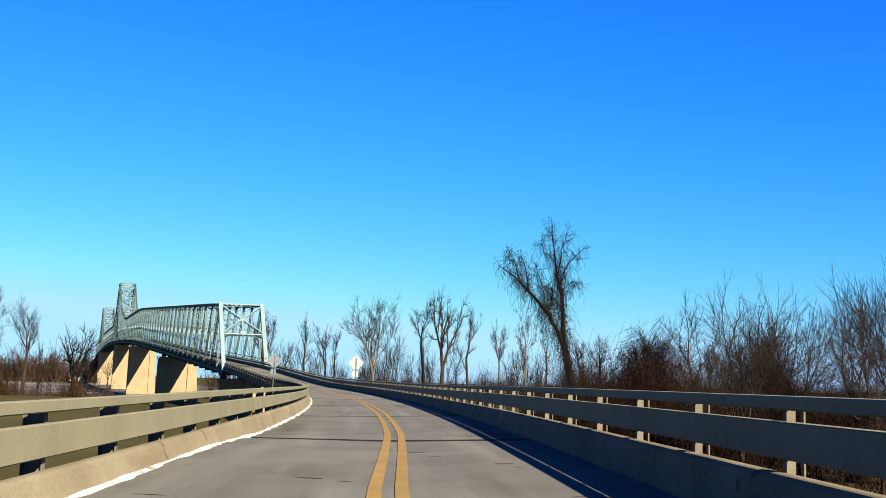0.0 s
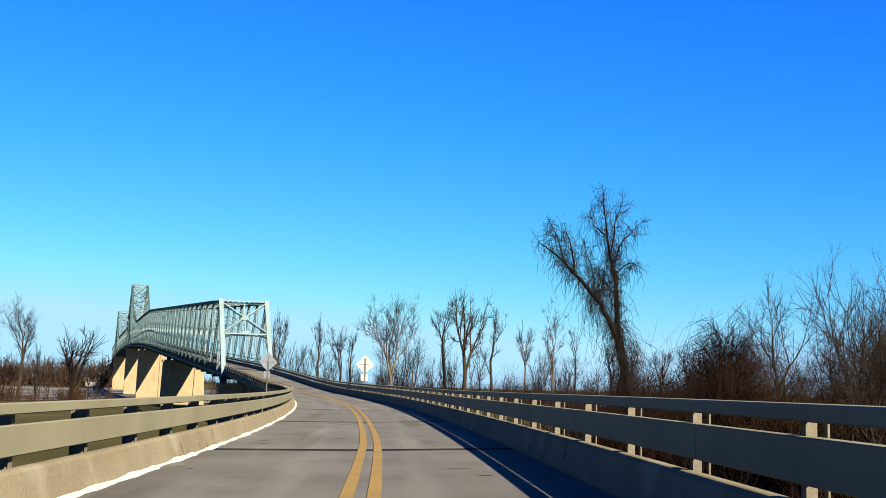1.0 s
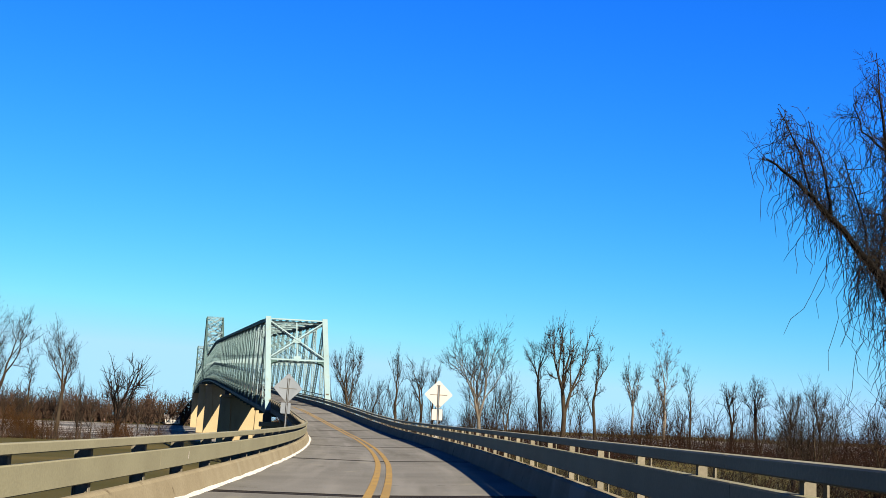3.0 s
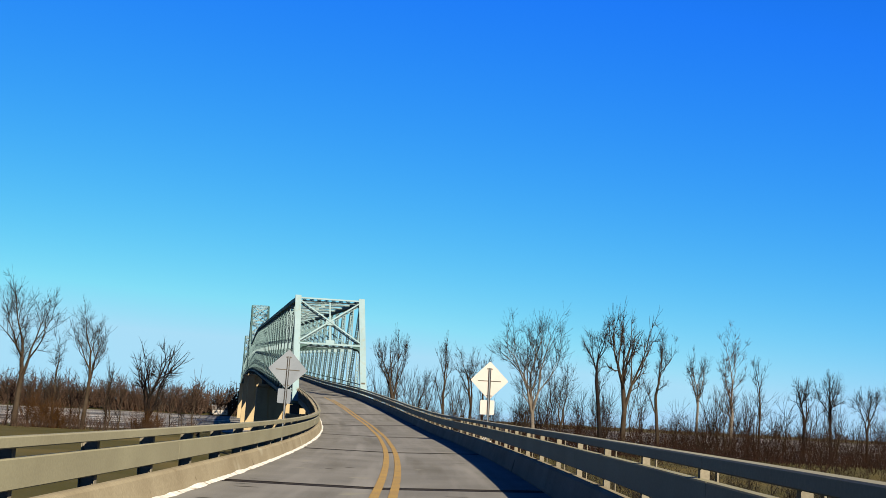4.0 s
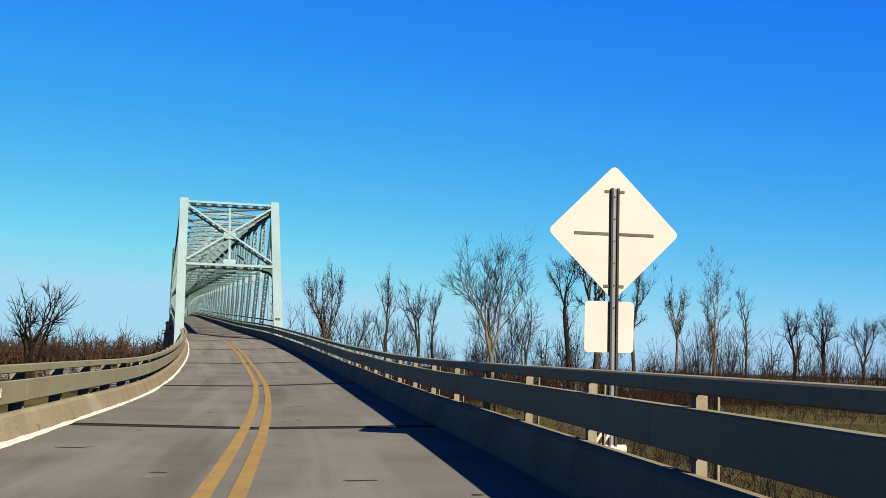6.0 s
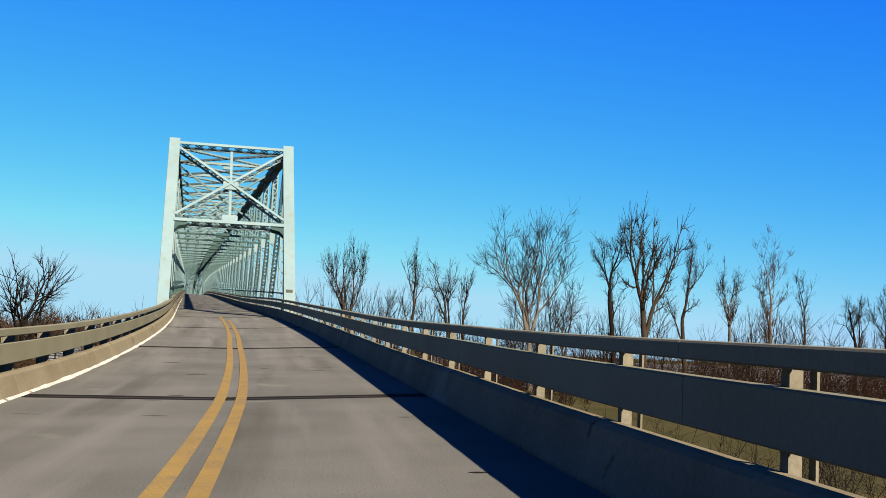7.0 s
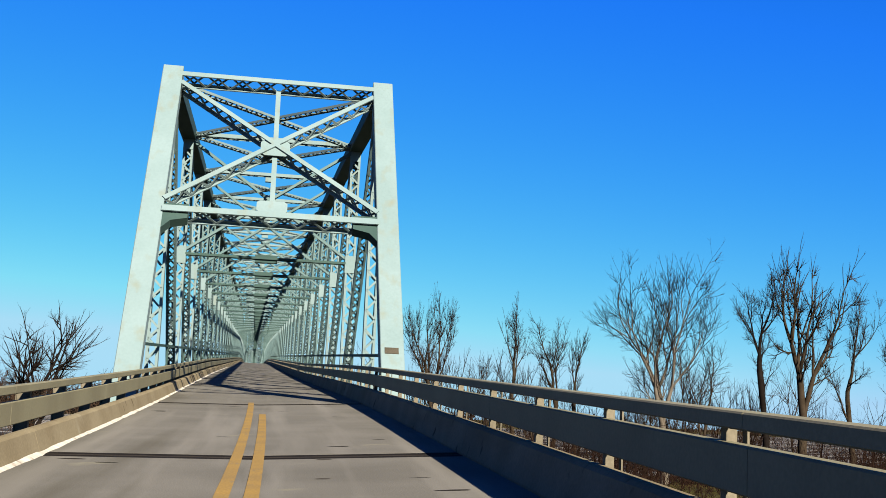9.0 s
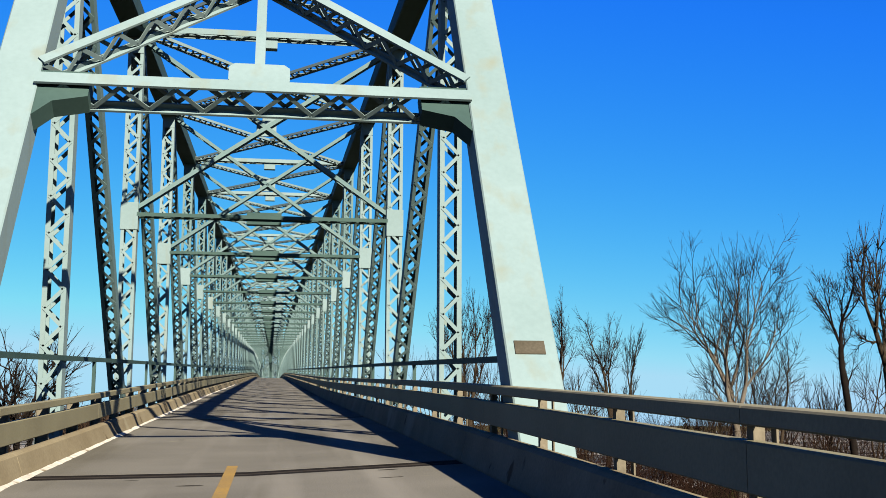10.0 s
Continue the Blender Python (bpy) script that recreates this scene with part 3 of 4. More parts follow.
def bent(y):
    thing = new("road_bent")
    c = at_road(y, 0, 0)
    s = math.degrees(-math.atan(road_x(y + 0.5) - road_x(y - 0.5)))
    thing.matrix_world = Matrix.Translation((c.x, c.y, 3.2)) @ pose(0, 0, 0, 0, 0, s)
    tagged(thing, "plain concrete bent carrying the approach road", "bridge pier", "approach bents")
    H = c.z - 0.56 - 3.2
    bm = bmesh.new()
    box(bm, (-3.2, -0.4, H - 0.7), (3.2, 0.4, H), bevel=0.04)
    part("cap", bm, M_CURB, thing)
    for x in (-2.2, 2.2):
        bm = bmesh.new()
        box(bm, (x - 0.35, -0.33, 0), (x + 0.35, 0.33, H - 0.7), bevel=0.04)
        part("column", bm, M_CURB, thing)


for j in joints:
    if -90 < j < 195:
        bent(j)


# ---- signs seen from behind ----
def sign(x, y, z, lean, turn, plate_drop, plate_w, plate_h, label, foot, skin, arm=0):
    thing = new("road_sign")
    thing.matrix_world = Matrix.Translation((x, y, z)) @ pose(0, 0, 0, 0, lean, turn)
    tagged(thing, label, "road sign", "signs by the bridge")
    bm = bmesh.new()
    r, c = 0.862, 0.075
    pts = []
    for k in range(4):
        a = math.pi / 2 * k
        d, e = Vector((math.sin(a), 0, math.cos(a))), Vector((math.cos(a), 0, -math.sin(a)))
        for u in (-1, -0.5, 0, 0.5, 1):
            pts.append(d * (r - c * (0.35 + 0.65 * u * u)) + e * c * u)
    lo = [bm.verts.new(p + Vector((0, 0.0015, 0))) for p in pts]
    hi = [bm.verts.new(p + Vector((0, 0.006, 0))) for p in pts]
    bm.faces.new(lo)
    bm.faces.new(hi[::-1])
    for k in range(len(pts)):
        bm.faces.new((lo[k], lo[(k + 1) % len(pts)], hi[(k + 1) % len(pts)], hi[k]))
    part("diamond_panel", bm, skin, thing, "bare back of a diamond panel")
    bm = bmesh.new()
    pts, c = [], 0.05
    for cx, cz, a0 in ((1, 1, 0), (-1, 1, 90), (-1, -1, 180), (1, -1, 270)):
        for k in range(5):
            a = radians(a0 + 22.5 * k)
            pts.append(Vector((cx * (plate_w / 2 - c) + c * math.cos(a) - 0.05, 0, cz * (plate_h / 2 - c) + c * math.sin(a) - plate_drop - plate_h / 2)))
    lo = [bm.verts.new(p + Vector((0, 0.002, 0))) for p in pts]
    hi = [bm.verts.new(p + Vector((0, 0.006, 0))) for p in pts]
    bm.faces.new(lo)
    bm.faces.new(hi[::-1])
    for k in range(len(pts)):
        bm.faces.new((lo[k], lo[(k + 1) % len(pts)], hi[(k + 1) % len(pts)], hi[k]))
    bmesh.ops.recalc_face_normals(bm, faces=bm.faces)
    part("lower_plate", bm, skin, thing, "blank back of a small plate")
    bm = bmesh.new()
    box(bm, (-0.026, -0.020, -foot), (0.026, -0.014, 0.56))
    channel = part("post", bm, M_DULL, thing, "weathered steel channel post with flanges darkened for shade")
    # flanges coloured dark in place of the shaded slots beside the web
    for s in (-1, 1):
        bm = bmesh.new()
        box(bm, (s * 0.040 - 0.013, -0.045, -foot), (s * 0.040 + 0.013, -0.002, 0.56))
        part("flange", bm, M_TAR_SHADE, channel)
    for k in range(6):
        bm = bmesh.new()
        bmesh.ops.create_cone(bm, cap_ends=True, segments=8, radius1=0.012, radius2=0.010, depth=0.012, matrix=Matrix.Translation((0, -0.025, 0.45 - 0.28 * k)) @ Matrix.Rotation(math.pi / 2, 4, "X"))
        part("bolt", bm, M_GALV, channel)
    if arm:
        bm = bmesh.new()
        bmesh.ops.create_cone(bm, cap_ends=True, segments=12, radius1=0.055, radius2=0.055, depth=arm + 0.18, matrix=Matrix.Translation((0.18 - (arm + 0.18) / 2, 0.0, -foot + 0.05)) @ Matrix.Rotation(math.pi / 2, 4, "Y"))
        part("bracket_arm", bm, M_SIGN, thing, "pale pipe bracket fixed to the kerb")
        for s in (-1, 1):
            bm = bmesh.new()
            bar(bm, (-0.28 + s * 0.05, -0.06, -foot - 0.02), (0.02 + s * 0.05, -0.06, -foot + 0.42), 0.035, 0.02)
            part("bracket_brace", bm, M_SIGN, thing)
    for z0, w in ((-0.02, 0.52), (0.52, 0.13), (-0.68, 0.13)):
        bm = bmesh.new()
        box(bm, (-w, -0.008, z0 - 0.018), (w, 0.0012, z0 + 0.018))
        part("brace", bm, M_GALV, thing)


sign(36.88, 126.0, 11.54, 0.0, -3, 0.87, 0.64, 0.64, "bright bare back of a diamond sign with a small plate", 2.75, M_SIGN, 1.36)
sign(27.89, 125.6, 11.51, 1.4, 8, 0.84, 0.58, 0.62, "dull grey diamond sign back on a leaning post", 7.7, M_DULL)


# ---- bare trees ----
def tubes_mesh(name, tubes, material):
    """One mesh of many tapered tubes, each (points, radii, sides); alike tubes are built together."""
    groups = {}
    for pts, radii, sides in tubes:
        groups.setdefault((len(pts), sides), []).append((pts, radii))
    co, quads, base = [], [], 0
    for (n, sides), lst in groups.items():
        P = np.array([p for p, _ in lst], float)
        Rd = np.array([r for _, r in lst], float)
        D = np.empty_like(P)
        D[:, 1:-1] = P[:, 2:] - P[:, :-2]
        D[:, 0], D[:, -1] = P[:, 1] - P[:, 0], P[:, -1] - P[:, -2]
        D /= np.linalg.norm(D, axis=2, keepdims=True) + 1e-9
        Uv = np.cross(D, np.array((0.31, 0.87, 0.38)))
        Uv /= np.linalg.norm(Uv, axis=2, keepdims=True) + 1e-9
        Vv = np.cross(D, Uv)
        a = 2 * math.pi * np.arange(sides) / sides
        ring = P[:, :, None] + Rd[:, :, None, None] * (np.cos(a)[:, None] * Uv[:, :, None] + np.sin(a)[:, None] * Vv[:, :, None])
        co.append(ring.reshape(-1, 3))
        t, k, q = np.meshgrid(np.arange(len(lst)), np.arange(n - 1), np.arange(sides), indexing="ij")
        b0 = base + (t * n + k) * sides
        quads.append(np.stack((b0 + q, b0 + (q + 1) % sides, b0 + (q + 1) % sides + sides, b0 + q + sides), -1).reshape(-1, 4))
        base += len(lst) * n * sides
    co, quads = np.concatenate(co), np.concatenate(quads)
    me = bpy.data.meshes.new(name)
    me.vertices.add(len(co))
    me.vertices.foreach_set("co", co.astype(np.float32).ravel())
    me.loops.add(len(quads) * 4)
    me.loops.foreach_set("vertex_index", quads.astype(np.int32).ravel())
    me.polygons.add(len(quads))
    me.polygons.foreach_set("loop_start", np.arange(0, len(quads) * 4, 4, dtype=np.int32))
    me.update(calc_edges=True)
    me.materials.append(material)
    return me


def limb(rng, p, d, length, bend, lift, n):
    pts = [np.array(p, float)]
    d = np.array(d, float)
    for _ in range(n):
        d = d + rng.normal(0, bend, 3) + np.array((0, 0, lift))
        d = d / np.linalg.norm(d)
        pts.append(pts[-1] + d * length / n)
    return pts, d


def grow(rng, store, p, d, length, radius, level, top, spread, lift, twig, kids):
    n = 5 if level < 2 else 3 if level < top else 2
    pts, d = limb(rng, p, d, length, 0.13 if level else 0.05, lift, n)
    radii = [max(radius * (1 - 0.55 * k / n), twig * 0.6) for k in range(n + 1)]
    store[0 if level < 2 else 1].append((pts, radii, 7 if level == 0 else 5 if level < 2 else 3))
    if level >= top:
        return
    m = kids[level] if level < len(kids) else 3
    turn = rng.random() * 6.28
    for k in range(m):
        t = (0.40 if level == 0 else 0.22) + (0.60 if level == 0 else 0.78) * (k + rng.random()) / m
        i = min(int(t * n), n - 1)
        q = pts[i] + (pts[i + 1] - pts[i]) * (t * n - i)
        ax = np.cross(d, (0.2, 0.9, 0.3))
        ax = ax / np.linalg.norm(ax)
        ay = np.cross(d, ax)
        turn += 2.4 + rng.normal(0, 0.4)
        a = ax * math.cos(turn) + ay * math.sin(turn)
        ang = spread * rng.uniform(0.65, 1.25)
        nd = d * math.cos(ang) + a * math.sin(ang)
        reach = rng.uniform(0.75, 1.05) if level == 0 else rng.uniform(0.45, 0.7)
        grow(rng, store, q, nd, length * reach * (1.2 - 0.4 * t), max(radii[i] * (rng.uniform(0.5, 0.72) if level < 2 else rng.uniform(0.42, 0.6)), twig), level + 1, top, spread, lift, twig, kids)
    grow(rng, store, pts[-1], d, length * rng.uniform(0.5, 0.7), max(radii[-1], twig), level + 1, top, spread, lift, twig, kids)


def forked(rng, store, p, d, length, r, tip, leader, wide, rise, last):
    """A limb that bends, bears side shoots and forks at its end into thinner limbs that turn upwards."""
    n = 4 if length > 2.0 else 3 if length > 0.9 else 2
    pts, end = limb(rng, p, d, length, 0.085, rise * 0.3, n)
    thin = r < last or length < 0.45
    r1 = r * 0.80
    radii = [max(r + (r1 - r) * k / n, tip) for k in range(n + 1)]
    store[0 if r > 0.05 else 1].append((pts, radii, 8 if r > 0.16 else 5 if r > 0.05 else 3))
    ax = np.cross(end, (0.21, 0.87, 0.33))
    ax = ax / np.linalg.norm(ax)
    ay = np.cross(end, ax)

    def turned(angle, phase):
        v = end * math.cos(angle) + (ax * math.cos(phase) + ay * math.sin(phase)) * math.sin(angle)
        v = v + np.array((0, 0, rise * rng.uniform(0.4, 1.1)))
        return v / np.linalg.norm(v)

    ph = rng.random() * 6.283
    if thin:
        for k in range(3):
            v = turned(rng.uniform(0.15, 0.7) if k else 0.1, ph + 2.1 * k) * rng.uniform(0.4, 0.9)
            store[1].append(([pts[-1], pts[-1] + v], [tip * 0.9, tip * 0.5], 3))
        return
    forks = 3 if rng.random() < 0.22 else 2
    for k in range(forks):
        if k == 0:
            ang, f, g = rng.uniform(0.08, 0.26) * (1.3 - leader), rng.uniform(0.80, 0.93) + 0.06 * leader, 0.80 + 0.1 * leader
        else:
            ang, f, g = rng.uniform(0.38, 0.72) * wide, rng.uniform(0.66, 0.86) * (1.05 - 0.3 * leader), 0.64 - 0.12 * leader
        forked(rng, store, pts[-1], turned(ang, ph + k * 6.283 / forks + rng.normal(0, 0.3)), length * f, r1 * g, tip, leader, wide, rise, last)
    for k in range(int(rng.integers(1, 3)) if r < 0.2 else 1):
        t = rng.integers(1, n)
        forked(rng, store, pts[t], turned(rng.uniform(0.5, 0.95) * wide, ph + 1.2 + 2.4 * k), length * rng.uniform(0.36, 0.55), max(r * rng.uniform(0.25, 0.4), last), tip, leader, wide, rise, last)


def tree_meshes(seed, height, half, low=0.35, stems=1, trunk=0.4, lean=(0, 0), bark=None, twigs=None, tip=0.014, leader=0.0, wide=1.0, rise=0.16, first=0.17, last=0.029):
    """Trunk with limbs, and crown of fine twigs, of a bare tree, brought to its height and half width."""
    rng = np.random.default_rng(seed)
    store = ([], [])
    foot, d = limb(rng, (0, 0, -0.4), (rng.normal(0, 0.03), rng.normal(0, 0.03), 1.0), low * height, 0.035, 0.03, 5)
    store[0].append((foot, [trunk * k for k in (1.3, 1.08, 1.0, 0.95, 0.9, 0.86)], 9))
    ph = rng.random() * 6.283
    for k in range(max(stems, 2)):
        g = (0.05 if k == 0 else 0.55) if stems == 1 else rng.uniform(0.2, 0.42)
        v = np.array(d) + np.array((math.cos(ph + k * 6.283 / max(stems, 2)), math.sin(ph + k * 6.283 / max(stems, 2)), 0)) * g * wide
        q = foot[-1] if k == 0 or stems > 1 else foot[-2]
        forked(rng, store, q, v / np.linalg.norm(v), height * first * (1.0 if k == 0 or stems > 1 else 0.6), trunk * (0.84 if k == 0 else 0.62 if stems > 1 else 0.4), tip, leader, wide, rise, last)
    ends = np.array([pts[-1] for lst in store for pts, _, _ in lst])
    top = np.percentile(ends[:, 2], 99.7)
    mid = np.median(ends[:, :2], axis=0)
    reach = np.percentile(np.abs(ends[:, :2] - mid), 98, axis=0)
    scale = np.array((half / reach[0], half / reach[1], (height - low * height) / (top - low * height)))

    def fit(p):
        z = p[2]
        k = min(max(z / (low * height), 0), 1) ** 2
        q = np.array((p[0] * (1 + (scale[0] - 1) * k), p[1] * (1 + (scale[1] - 1) * k), z if z < low * height else low * height + (z - low * height) * scale[2]))
        sway = q[2] / (0.72 * height)
        return q + np.array((lean[0] * q[2] - mid[0] * scale[0] * sway, lean[1] * q[2] - mid[1] * scale[1] * sway, 0))

    return [tubes_mesh(name, [([fit(p) for p in pts], r, sd) for pts, r, sd in lst], skin) for lst, name, skin in zip(store, ("trunk", "crown"), (bark or M_BARK, twigs or M_TWIG))]


def tree(meshes, x, y, label, turn=0, scale=1.0, z=None, category="tree", group="bare trees on the river bank", wide=1.0):
    thing = new("bare_tree")
    tagged(thing, label, category, group)
    for me in meshes:
        part(me.name.split(".")[0], me, None, thing)
    thing.matrix_world = Matrix.Translation((x, y, GROUND - 0.3 if z is None else z)) @ pose(0, 0, 0, 0, 0, turn) @ Matrix.Diagonal((scale * wide, scale * wide, scale, 1))
    return thing


BANK = [
    # x, y, top, half width, foot of the crown, stems, trunk, lean, kind
    (59.6, 328, 28.3, 4.1, 0.36, 2, 0.44, 0.00, "broad"),
    (66.0, 333, 20.0, 2.8, 0.30, 1, 0.26, 0.03, "slim"),
    (70.2, 325, 28.2, 2.8, 0.38, 1, 0.36, 0.00, "slim"),
    (75.6, 325, 25.7, 3.1, 0.42, 2, 0.33, -0.03, "slim"),
    (79.0, 325, 23.9, 1.4, 0.50, 1, 0.25, 0.00, "slim"),
    (86.6, 311, 33.0, 7.3, 0.27, 3, 0.47, -0.03, "pale"),
    (94.2, 318, 23.6, 3.7, 0.30, 2, 0.26, 0.00, "slim"),
    (102.6, 316, 32.4, 3.5, 0.50, 1, 0.43, -0.05, "dark"),
    (107.5, 317, 36.2, 5.6, 0.30, 2, 0.62, 0.02, "heavy"),
    (116.5, 320, 31.5, 3.8, 0.42, 1, 0.39, 0.01, "slim"),
    (131.0, 333, 29.0, 3.8, 0.40, 2, 0.34, -0.04, "pale"),
    (139.6, 335, 35.6, 3.7, 0.30, 1, 0.44, 0.00, "russet"),
    (146.2, 335, 27.8, 2.2, 0.46, 1, 0.26, 0.00, "slim"),
    (159.0, 338, 23.8, 3.9, 0.42, 2, 0.39, 0.02, "dark"),
    (166.0, 338, 25.8, 4.1, 0.40, 2, 0.42, -0.03, "dark"),
    (176.0, 339, 22.5, 3.6, 0.40, 2, 0.34, 0.00, "broad"),
    (188.0, 345, 25.0, 4.2, 0.40, 2, 0.39, 0.00, "broad"),
    (205.0, 338, 24.0, 4.2, 0.40, 2, 0.39, 0.00, "broad"),
    (9.4, 320, 22.6, 5.4, 0.16, 4, 0.46, 0.08, "vase"),
    (-2.6, 318, 29.2, 4.0, 0.34, 2, 0.42, 0.0, "fine"),
    (-14.5, 312, 33.0, 7.0, 0.32, 2, 0.55, 0.00, "broad"),
    (-10.0, 327, 24.0, 2.5, 0.32, 1, 0.26, 0.02, "slim"),
    (0.9, 326, 18.9, 2.1, 0.30, 1, 0.21, 0.00, "slim"),
    (-30.0, 320, 30.0, 5.3, 0.34, 2, 0.49, 0.00, "broad"),
]
KINDS = {
    "broad": (dict(rise=0.11, tip=0.013), M_BARK, M_TWIG, "tall bare tree with a broad open crown"),
    "slim": (dict(leader=0.3, rise=0.16, first=0.17, tip=0.013), M_BARK, M_TWIG, "slender bare tree with upright branches"),
    "pale": (dict(rise=0.13, tip=0.012), M_PALEBARK, M_TWIG, "bare pale-barked tree with a wide fine crown"),
    "dark": (dict(rise=0.09, wide=1.1, tip=0.013), M_DEADBARK, M_TWIG, "dark bare tree with heavy crooked limbs"),
    "fine": (dict(leader=0.2, rise=0.2, first=0.17, tip=0.012, last=0.024), M_BARK, M_TWIG, "bare tree with a dense crown of fine upright twigs"),
    "heavy": (dict(rise=0.09, wide=1.1, tip=0.014, first=0.2, last=0.062), M_BARK, M_TWIG, "tall bare tree with heavy ascending limbs"),
    "vase": (dict(rise=0.13, wide=1.15, tip=0.02, first=0.2, last=0.075), M_DEADBARK, M_TWIG, "bare tree with several heavy upright limbs"),
    "russet": (dict(leader=0.3, rise=0.24, first=0.19, tip=0.013, last=0.021), M_PALEBARK, M_RUSTTWIG, "tall narrow bare tree with a dense reddish crown"),
}
for seed, (x, y, zt, half, low, stems, trunk, lean, kind) in enumerate(BANK, 11):
    kw, bark, twigs, label = KINDS[kind]
    tree(tree_meshes(seed, zt - GROUND + 0.3, half, low, stems, trunk, bark=bark, twigs=twigs, lean=(lean, 0), **kw), x, y, label)

# saplings along the bank
SAPLINGS = [tree_meshes(80 + k, 7.0 + k, 1.5 + 0.25 * k, 0.18, 1 + k % 3, 0.10, tip=0.014, first=0.2, rise=0.2, last=0.036) for k in range(5)]
srng = random.Random(9)
for k in range(150):
    x = srng.uniform(48, 235) if k % 5 else srng.uniform(-60, 20)
    tree(SAPLINGS[k % 5], x, 318 + srng.uniform(0, 26) + (0.02 * (x - 50) if x > 50 else 0), "small bare sapling rising from the brush", turn=srng.uniform(0, 360), scale=srng.uniform(0.8, 1.8), group="saplings on the river bank")

# trees of the near thicket
THICKET = [tree_meshes(41 + k, 13.0, (4.4, 2.6, 4.8, 3.6, 4.4, 2.4)[k], (0.14, 0.3, 0.10, 0.18, 0.12, 0.28)[k], (3, 1, 4, 2, 3, 1)[k], 0.20, tip=0.009, first=0.175, wide=1.2, rise=0.08, last=0.0168) for k in range(6)]
NEAR = [(57.8, 98, 15.5), (59.6, 93, 18.8), (56.8, 78, 18.6), (62.6, 83, 17.6), (51.8, 58, 16.5), (57.5, 68, 16.5), (52.2, 74, 15.0), (66.0, 95, 15.5), (80.5, 160, 15.8), (60.0, 55, 17.5), (50.5, 44, 15.0), (66.0, 80, 17.6), (84.0, 170, 13.5), (72.0, 125, 13.0), (66.0, 112, 12.5), (47.5, 66, 14.0), (61.5, 101, 14.0), (55.0, 86, 14.0), (61.0, 70, 18.6), (48.0, 52, 14.0), (58.0, 62, 18.5), (60.2, 86, 16.0), (64.5, 88, 17.0), (53.8, 69, 16.0), (68.0, 104, 13.5), (75.0, 140, 13.0)]
for k, (x, y, zt) in enumerate(NEAR):
    tree(THICKET[k % 6], x, y, "bare scrubby tree in a tangled roadside thicket", turn=k * 77, scale=(zt - GROUND) / 13.0, group="trees of the roadside thicket")


# low shrubs buried in dead vines
def vine_mound(x, y, wide, tall, seed, count, label):
    rng = np.random.default_rng(seed)
    thing = new("vine_buried_shrub")
    thing.location = (x, y, GROUND - 0.2)
    tagged(thing, label, "shrub", "vine-buried shrubs by the road")
    wood, strands = [], []
    for k in range(9):
        a = k * 0.7 + rng.normal(0, 0.2)
        tip = np.array((math.cos(a) * wide * 0.7, math.sin(a) * wide * 0.7, tall * rng.uniform(0.45, 0.68)))
        mid = tip * np.array((0.35, 0.35, 0.55)) + rng.normal(0, 0.25, 3)
        wood.append(([np.array((0.2 * math.cos(a), 0.2 * math.sin(a), 0)), mid, tip], (0.12, 0.08, 0.03), 6))
    for _ in range(count):
        a, u = rng.uniform(0, 6.283), math.sqrt(rng.random())
        lump = 1 + 0.5 * noise.noise(Vector((math.cos(a) * 1.3, math.sin(a) * 1.3, seed)))
        r = wide * u * lump * rng.uniform(0.75, 1.08)
        z = tall * math.sqrt(max(1 - 0.85 * u * u, 0.05)) * rng.uniform(0.45, 1.03) * (0.78 + 0.42 * noise.noise(Vector((math.cos(a) * u * 2.2, math.sin(a) * u * 2.2, seed + 9))))
        crest = np.array((math.cos(a) * r, math.sin(a) * r, z))
        root = crest * np.array((0.35, 0.35, 0.84)) + rng.normal(0, 0.45, 3)
        out = np.array((math.cos(a), math.sin(a), 0)) * rng.uniform(0.3, 1.6)
        drop = np.array((0, 0, -rng.uniform(0.3, 1.0) * min(2.6, z * 0.5)))
        strands.append(([root, (root + crest) / 2 + rng.normal(0, 0.12, 3), crest, crest + out + drop * 0.35 + rng.normal(0, 0.1, 3), crest + out * 1.2 + drop + rng.normal(0, 0.15, 3)], (0.020, 0.017, 0.014, 0.012, 0.008), 3))
        for _ in range(2):
            d = rng.normal(0, 0.45, 3)
            d[2] = abs(d[2]) * 0.9
            strands.append(([crest, crest + d], (0.011, 0.006), 3))
    part("trunk", tubes_mesh("trunk", wood, M_DEADBARK), M_DEADBARK, thing)
    part("vines", tubes_mesh("vines", strands, M_BRUSH), M_BRUSH, thing, "reddish tangled dead vines")


vine_mound(54.8, 92.0, 3.3, 13.0, 301, 2000, "rounded shrub buried in reddish drooping dead vines")
vine_mound(62.5, 86.0, 4.4, 9.0, 302, 1300, "rounded shrub buried in reddish drooping dead vines")
vine_mound(58.5, 80.0, 4.2, 10.3, 303, 1200, "tall dark shrub smothered by dead vines")
vine_mound(55.5, 66.0, 3.6, 8.0, 304, 700, "rounded shrub buried in reddish drooping dead vines")


